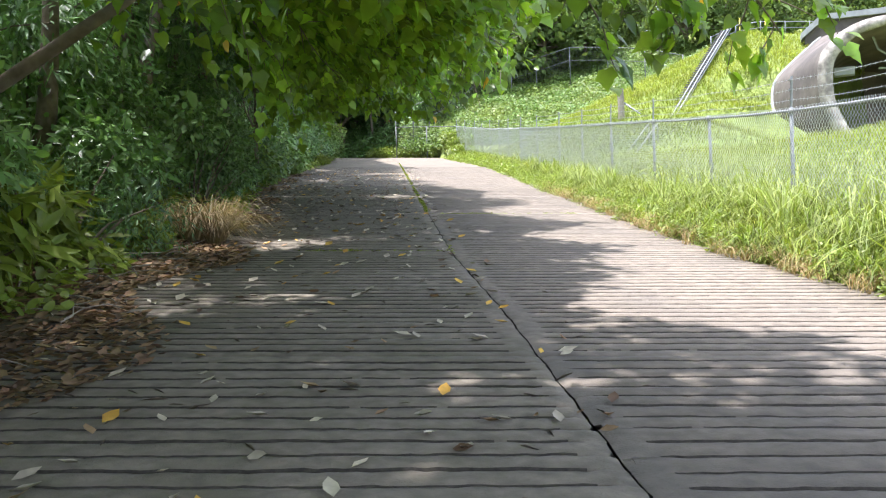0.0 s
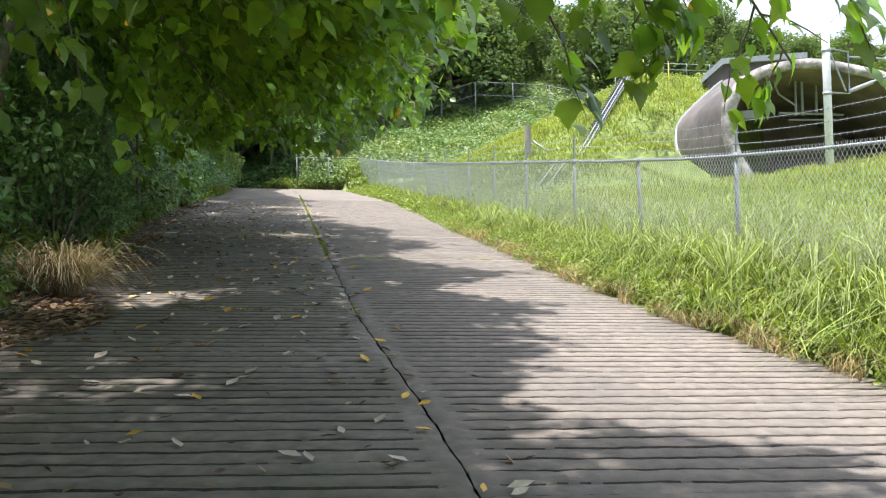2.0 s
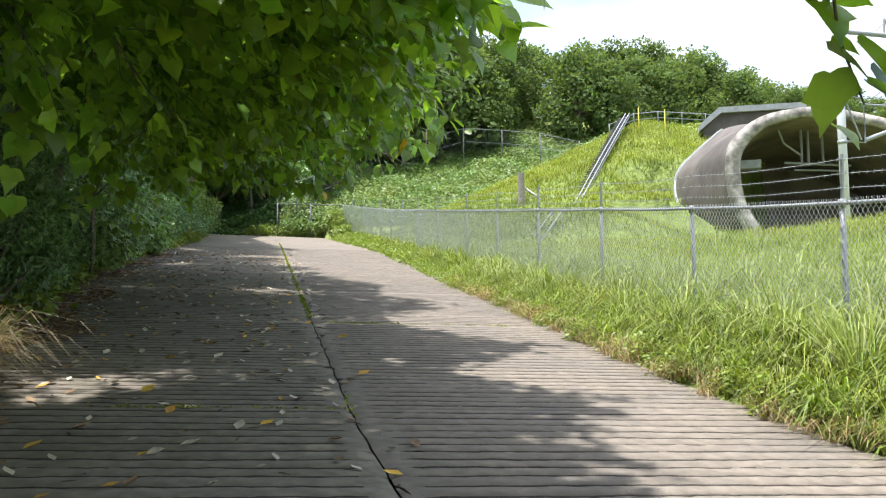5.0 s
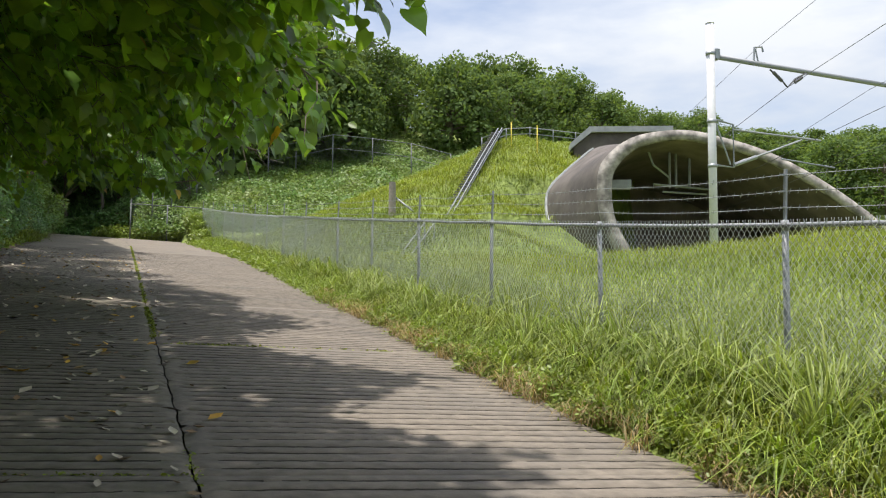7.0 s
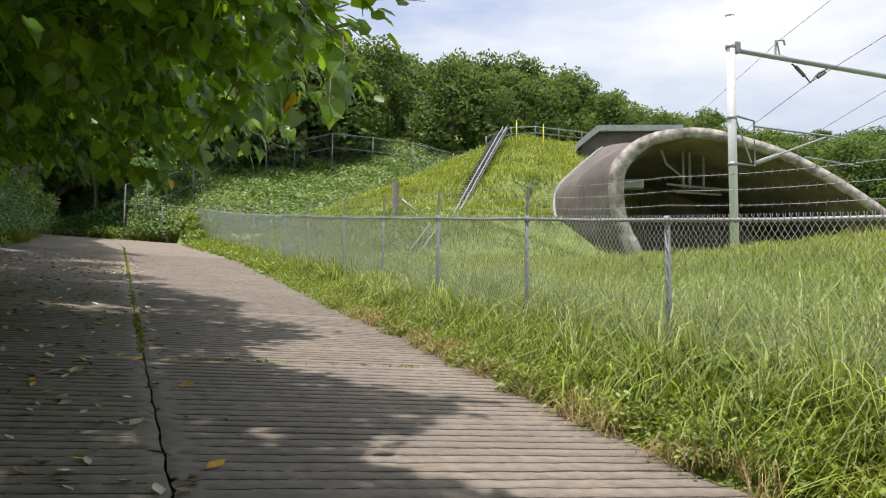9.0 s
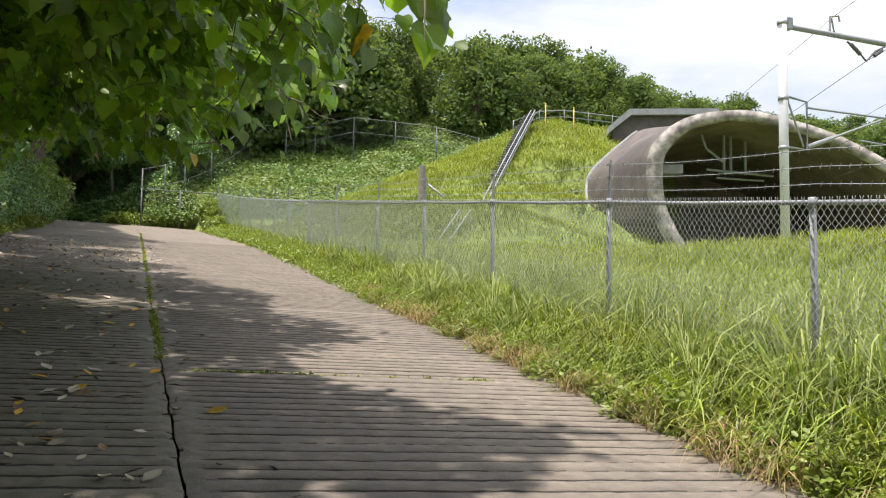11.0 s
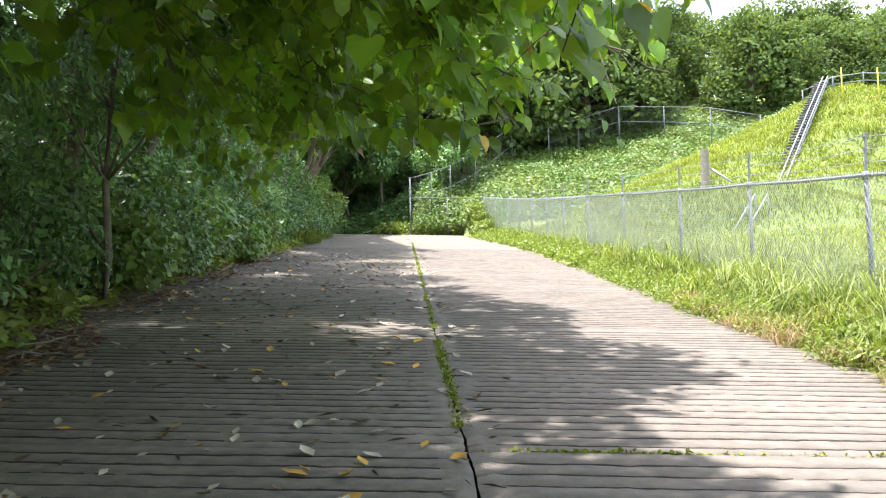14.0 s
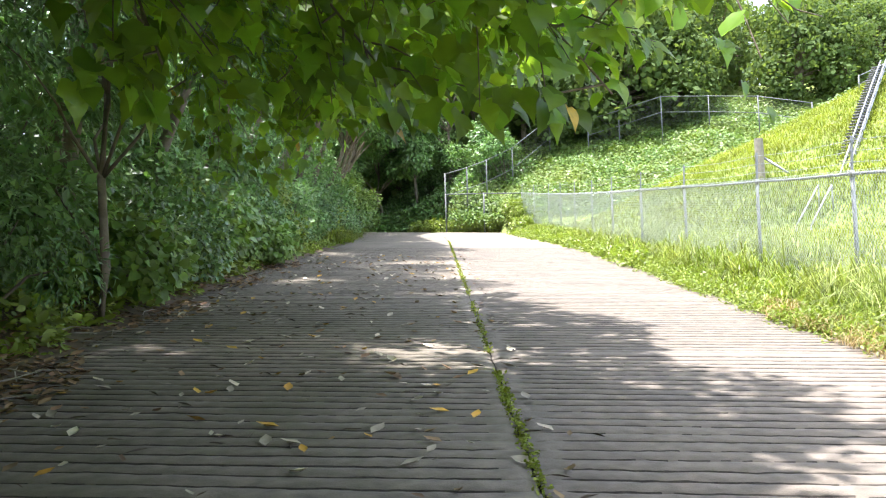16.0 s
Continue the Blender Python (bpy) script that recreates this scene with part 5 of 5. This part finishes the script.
    for v in [v for v in bm.verts if v.co.z - float(road_z(v.co.x, v.co.y)) < (2.3 if v.co.y < 14.9 else 1.8) and (abs(v.co.x + 0.2) < 0.9 if v.co.y < 14.9 else v.co.x > -2.4)]:
        bm.verts.remove(v)
    part("trunk", bm_mesh("trunk", bm, BARK, True), t)
    old = r.uniform(0, 1, len(P)) < 0.006
    lob = (r.uniform(0, 1, len(P)) < 0.45) & ~old
    rnd = ~lob & ~old
    part("crown", np_mesh("crown", *joined([leaf_arrays(P[rnd], D[rnd], N[rnd], S[rnd], HEART), leaf_arrays(P[lob], D[lob], N[lob], S[lob] * 1.1, LOBED), leaf_arrays(HP, HD, HN, HS * 1.05, HEART if seed in (601, 602) else OVAL, 1.0 if seed in (601, 602) else 1.4)]), BIGLEAF), t)
    part("yellowed_foliage", np_mesh("yellowed_foliage", *leaf_arrays(P[old], D[old], N[old], S[old], HEART), YELLOW), t, "yellowing broad leaves")
    return t


HANG = "broad-leaved tree with drooping limbs over the road"
overhang(601, at_ground(-4.6, 5.0), 3.9, [(2.5, 6.5, 2.15, 2.2, 30, 0.45), (1.7, 6.2, 2.15, 2.1, 28, 0.45), (1.2, 6.6, 2.3, 2.0, 24, 0.45), (2.5, 6.0, 2.5, 2.0, 26, 0.5), (1.4, 5.9, 2.8, 1.7, 24, 0.6), (-1.3, 6.2, 2.6, 1.0, 34, 0.8), (-2.0, 7.6, 2.6, 0.9, 34, 0.8), (0.4, 7.0, 3.3, 1.2, 34, 0.8), (-1.0, 5.0, 3.6, 0.9, 34, 0.9), (-2.2, 8.8, 3.2, 0.7, 34, 0.9), (0.6, 8.8, 3.9, 1.0, 34, 0.8), (-1.2, 7.9, 3.9, 0.8, 44, 0.9), (-0.4, 8.2, 4.3, 0.9, 44, 0.9), (0.0, 7.6, 4.0, 0.9, 44, 0.8), (-1.4, 9.0, 4.2, 0.8, 44, 0.9)], HANG)
overhang(600, at_ground(-4.4, 1.0), 4.2, [(2.6, 2.6, 3.4, 1.4, 40, 0.8), (2.9, 4.2, 3.3, 1.5, 40, 0.7), (1.4, 3.6, 3.6, 1.3, 40, 0.8), (2.2, 5.0, 3.5, 1.4, 40, 0.7), (0.2, 3.0, 3.8, 1.0, 40, 0.9), (0.6, 5.2, 3.8, 1.0, 40, 0.8), (2.0, 1.0, 3.8, 1.2, 40, 0.9), (-1.2, 2.0, 3.8, 0.8, 40, 0.9), (-1.4, 4.2, 3.4, 0.8, 40, 0.8), (3.2, 3.2, 4.0, 1.4, 40, 0.8), (1.2, 4.6, 3.4, 1.4, 44, 0.7), (2.4, 3.6, 4.4, 1.4, 44, 0.8), (1.6, 2.2, 4.4, 1.4, 44, 0.9), (2.8, 5.4, 3.6, 1.4, 44, 0.6), (1.5, 5.2, 4.2, 1.4, 44, 0.7)], HANG)
overhang(602, at_ground(-4.9, 10.8), 4.0, [(-1.9, 10.2, 2.5, 0.9, 36, 0.8), (-1.6, 12.0, 2.6, 0.9, 36, 0.8), (0.3, 11.0, 3.4, 1.0, 36, 0.8), (0.8, 12.4, 3.4, 1.0, 36, 0.7), (-2.4, 9.5, 3.6, 0.7, 36, 0.9), (-0.6, 9.6, 4.0, 0.8, 36, 0.9), (0.9, 10.2, 4.4, 1.0, 36, 0.8), (2.1, 12.2, 4.6, 1.2, 36, 0.6), (1.5, 11.6, 4.5, 1.2, 36, 0.7), (-0.2, 9.2, 4.4, 0.9, 44, 0.9), (-1.0, 8.8, 4.6, 0.8, 44, 0.9), (0.6, 9.4, 4.2, 0.9, 40, 0.8)], HANG)
overhang(603, at_ground(-5.0, 15.0), 4.2, [(1.1, 13.9, 2.8, 1.2, 34, 0.6), (0.6, 15.6, 2.6, 1.2, 40, 0.7), (-0.5, 15.8, 2.7, 1.0, 40, 0.8), (-1.8, 15.4, 2.6, 0.8, 40, 0.8), (-2.8, 16.4, 2.3, 0.5, 40, 0.8), (-1.0, 14.6, 2.9, 0.9, 36, 0.8), (0.6, 14.6, 3.4, 1.0, 36, 0.8), (0.9, 16.4, 3.0, 1.0, 36, 0.8), (-0.6, 16.2, 4.2, 0.8, 36, 0.9), (-2.4, 14.4, 4.3, 0.6, 36, 0.9), (2.4, 15.3, 4.6, 1.2, 36, 0.6), (1.7, 14.7, 4.6, 1.2, 36, 0.7), (1.6, 16.0, 4.4, 1.2, 36, 0.7)], HANG)
overhang(604, at_ground(-5.4, 19.5), 4.4, [(0.9, 18.8, 2.5, 1.2, 40, 0.7), (0.2, 19.2, 2.0, 1.1, 40, 0.8), (-1.0, 19.4, 2.0, 1.0, 40, 0.8), (-2.2, 18.6, 2.1, 0.8, 40, 0.8), (1.3, 19.6, 3.2, 1.2, 36, 0.8), (0.2, 18.4, 3.2, 0.9, 36, 0.8), (-1.2, 20.4, 3.1, 0.8, 36, 0.9), (0.5, 20.4, 4.2, 0.8, 36, 0.9), (-2.4, 20.0, 4.2, 0.6, 36, 0.9), (1.6, 19.4, 3.5, 1.3, 34, 0.5), (1.9, 20.4, 4.0, 1.2, 36, 0.6)], HANG)
overhang(605, at_ground(-6.2, 25.5), 4.6, [(0.2, 24.8, 3.6, 1.2, 36, 0.9), (-1.0, 25.6, 3.2, 1.0, 36, 0.9), (-2.6, 25.4, 2.6, 0.8, 40, 0.9), (-3.4, 23.8, 2.5, 0.6, 40, 0.9), (-0.6, 26.8, 4.4, 0.8, 36, 0.9), (-3.0, 27.4, 3.0, 0.6, 36, 0.9)], HANG)

# crowns of the taller trees above
for i, y in enumerate([-3.0, 1.2, 15.4, 18.8, *np.arange(22.6, 71.0, 4.0)]):
    xb = float(edge_l(y)) - 2.2
    roadside_tree("tall_tree", 700 + i, "tall dense tree shading the road", at_ground(xb, y), 9.0, 2.8, 8000 if y < 22 else 7000 if y < 46 else 11000, 0.28, DIAMOND, SHRUBLEAF, (float(np.interp(y, [0, 4, 15, 22, 30, 56, 60, 70], [2.0, 1.6, 2.2, 2.0, 3.4, 4.2, 4.8, 5.0])) - 0.4 * (i % 3), 0.2), 0.55, 0.16)

# ---- fallen leaves ----
def flat_leaves(x, y, lo, hi, shape, mat, r, lift=0.012):
    P = np.stack([x, y, np.where(x < edge_l(y), np.maximum(ground_z(x, y), road_z(x, y)) + 0.05, road_z(x, y) + lift)], 1)
    a = r.uniform(0, 6.28, len(x))
    D = np.stack([np.cos(a), np.sin(a), 0.116 * np.sin(a)], 1)
    N = np.array([[0, -0.116, 1.0]]) + r.normal(0, 0.18, P.shape)
    return leaf_arrays(P, D, N, r.uniform(lo, hi, len(x)), shape)


r = np.random.default_rng(31)
u = r.uniform(0, 1, 13000) ** 1.3
y = r.uniform(2, 36, 13000) * r.choice([1, 0.6, 0.4], 13000)
x = edge_l(y) - 0.8 + u * (1.25 + 0.35 * np.sin(y * 1.3)) * np.interp(y, [4, 11, 13, 36], [1.25, 1.2, 0.95, 0.9])
tagged(new("leaf_litter", np_mesh("leaf_litter", *flat_leaves(x, y, 0.05, 0.13, CURL, LITTER, r, r.uniform(0.01, 0.05, len(x))), LITTER)), "brown dead leaves heaped along the road edge", "leaf litter", kind="stuff")
n = 1100
y = r.uniform(2.5, 40, n)
x = edge_l(y) + (along(y, CRACK_LINE) + 0.3 - edge_l(y)) * r.uniform(0, 1, n) ** 1.15
for j, (mat, label, lo, hi) in enumerate(((PALE, "pale dry fallen leaves scattered on the concrete", 0.06, 0.14), (ORANGE, "yellow fallen leaves scattered on the concrete", 0.07, 0.15), (LITTER, "brown curled fallen leaves on the concrete", 0.05, 0.13))):
    sel = (np.arange(n) % 6 < 3) if j == 0 else (np.arange(n) % 6 == 3) if j == 1 else (np.arange(n) % 6 > 3)
    tagged(new("fallen_leaves", np_mesh("fallen_leaves", *flat_leaves(x[sel], y[sel], lo, hi, CURL, mat, r), mat)), label, "fallen leaves", kind="stuff")

# moss and seedlings in the joints
def joint_moss(x, y, n, spread, tall):
    k = r.integers(0, len(x), n)
    P = np.stack([x[k] + r.normal(0, spread[0], n), y[k] + r.normal(0, spread[1], n), np.zeros(n)], 1)
    P[:, 2] = road_z(P[:, 0], P[:, 1]) + r.uniform(0, tall, n)
    return leaf_arrays(P, r.normal(0, 1, P.shape) * np.array([[1, 1, 0.6]]), np.array([[0, 0, 1.0]]) + r.normal(0, 0.5, P.shape), r.uniform(0.015, 0.04, n), OVAL)


ym = np.concatenate([r.uniform(17.8, 21.5, 120), r.uniform(22.5, 27, 60), r.uniform(28, 52, 320), r.uniform(11.3, 12.5, 6)])
moss = [joint_moss(along(ym, CRACK_LINE), ym, 3800, (0.019, 0.06), 0.025)]
xm = np.concatenate([r.uniform(-0.2, 0.9, 30), r.uniform(0.3, 3.0, 30)])
moss.append(joint_moss(xm, np.full(len(xm), 17.3), 420, (0.06, 0.009), 0.006))
xm = r.uniform(-1.9, 0.1, 40)
moss.append(joint_moss(xm, np.full(len(xm), 11.6), 240, (0.06, 0.009), 0.006))
tagged(new("joint_moss", np_mesh("joint_moss", *joined(moss), MOSS)), "yellow-green moss and seedlings in the concrete joints", "moss", kind="stuff")

# dry twigs dropped on the concrete
n = 420
y = r.uniform(2.5, 30, n)
x = edge_l(y) + (along(y, CRACK_LINE) + 0.6 - edge_l(y)) * r.uniform(0, 1, n) ** 1.5
a = r.uniform(0, 6.28, n)
P = np.stack([x, y, road_z(x, y) + 0.006], 1)
D = np.stack([np.cos(a), np.sin(a), 0.116 * np.sin(a)], 1)
tagged(new("fallen_twigs", np_mesh("fallen_twigs", *leaf_arrays(P, D, np.array([[0, -0.116, 1.0]]) + r.normal(0, 0.2, P.shape), r.uniform(0.05, 0.22, n), LANCE, 0.16), BARK)), "thin dry twigs scattered on the concrete", "twigs", kind="stuff")

# dead sticks lying at the foot of the bank
bm = bmesh.new()
for k in range(90):
    y = r.uniform(5, 26)
    x = float(edge_l(y)) + r.uniform(-0.55, 0.25)
    z = max(float(ground_z(x, y)), float(road_z(x, y))) + 0.06
    a, ln = r.uniform(0, 6.28), r.uniform(0.25, 0.9)
    d = np.array([math.cos(a), math.sin(a), 0.1 * math.sin(a) + r.uniform(-0.02, 0.12)])
    tube_into(bm, bend((x, y, z), np.array([x, y, z]) + d * ln, r.uniform(-0.01, 0.06), 4, 0.02, r), [0.007, 0.006, 0.005, 0.003], 5)
tagged(new("dead_sticks", bm_mesh("dead_sticks", bm, WOOD)), "dry dead sticks at the foot of the bank", "sticks", kind="stuff")
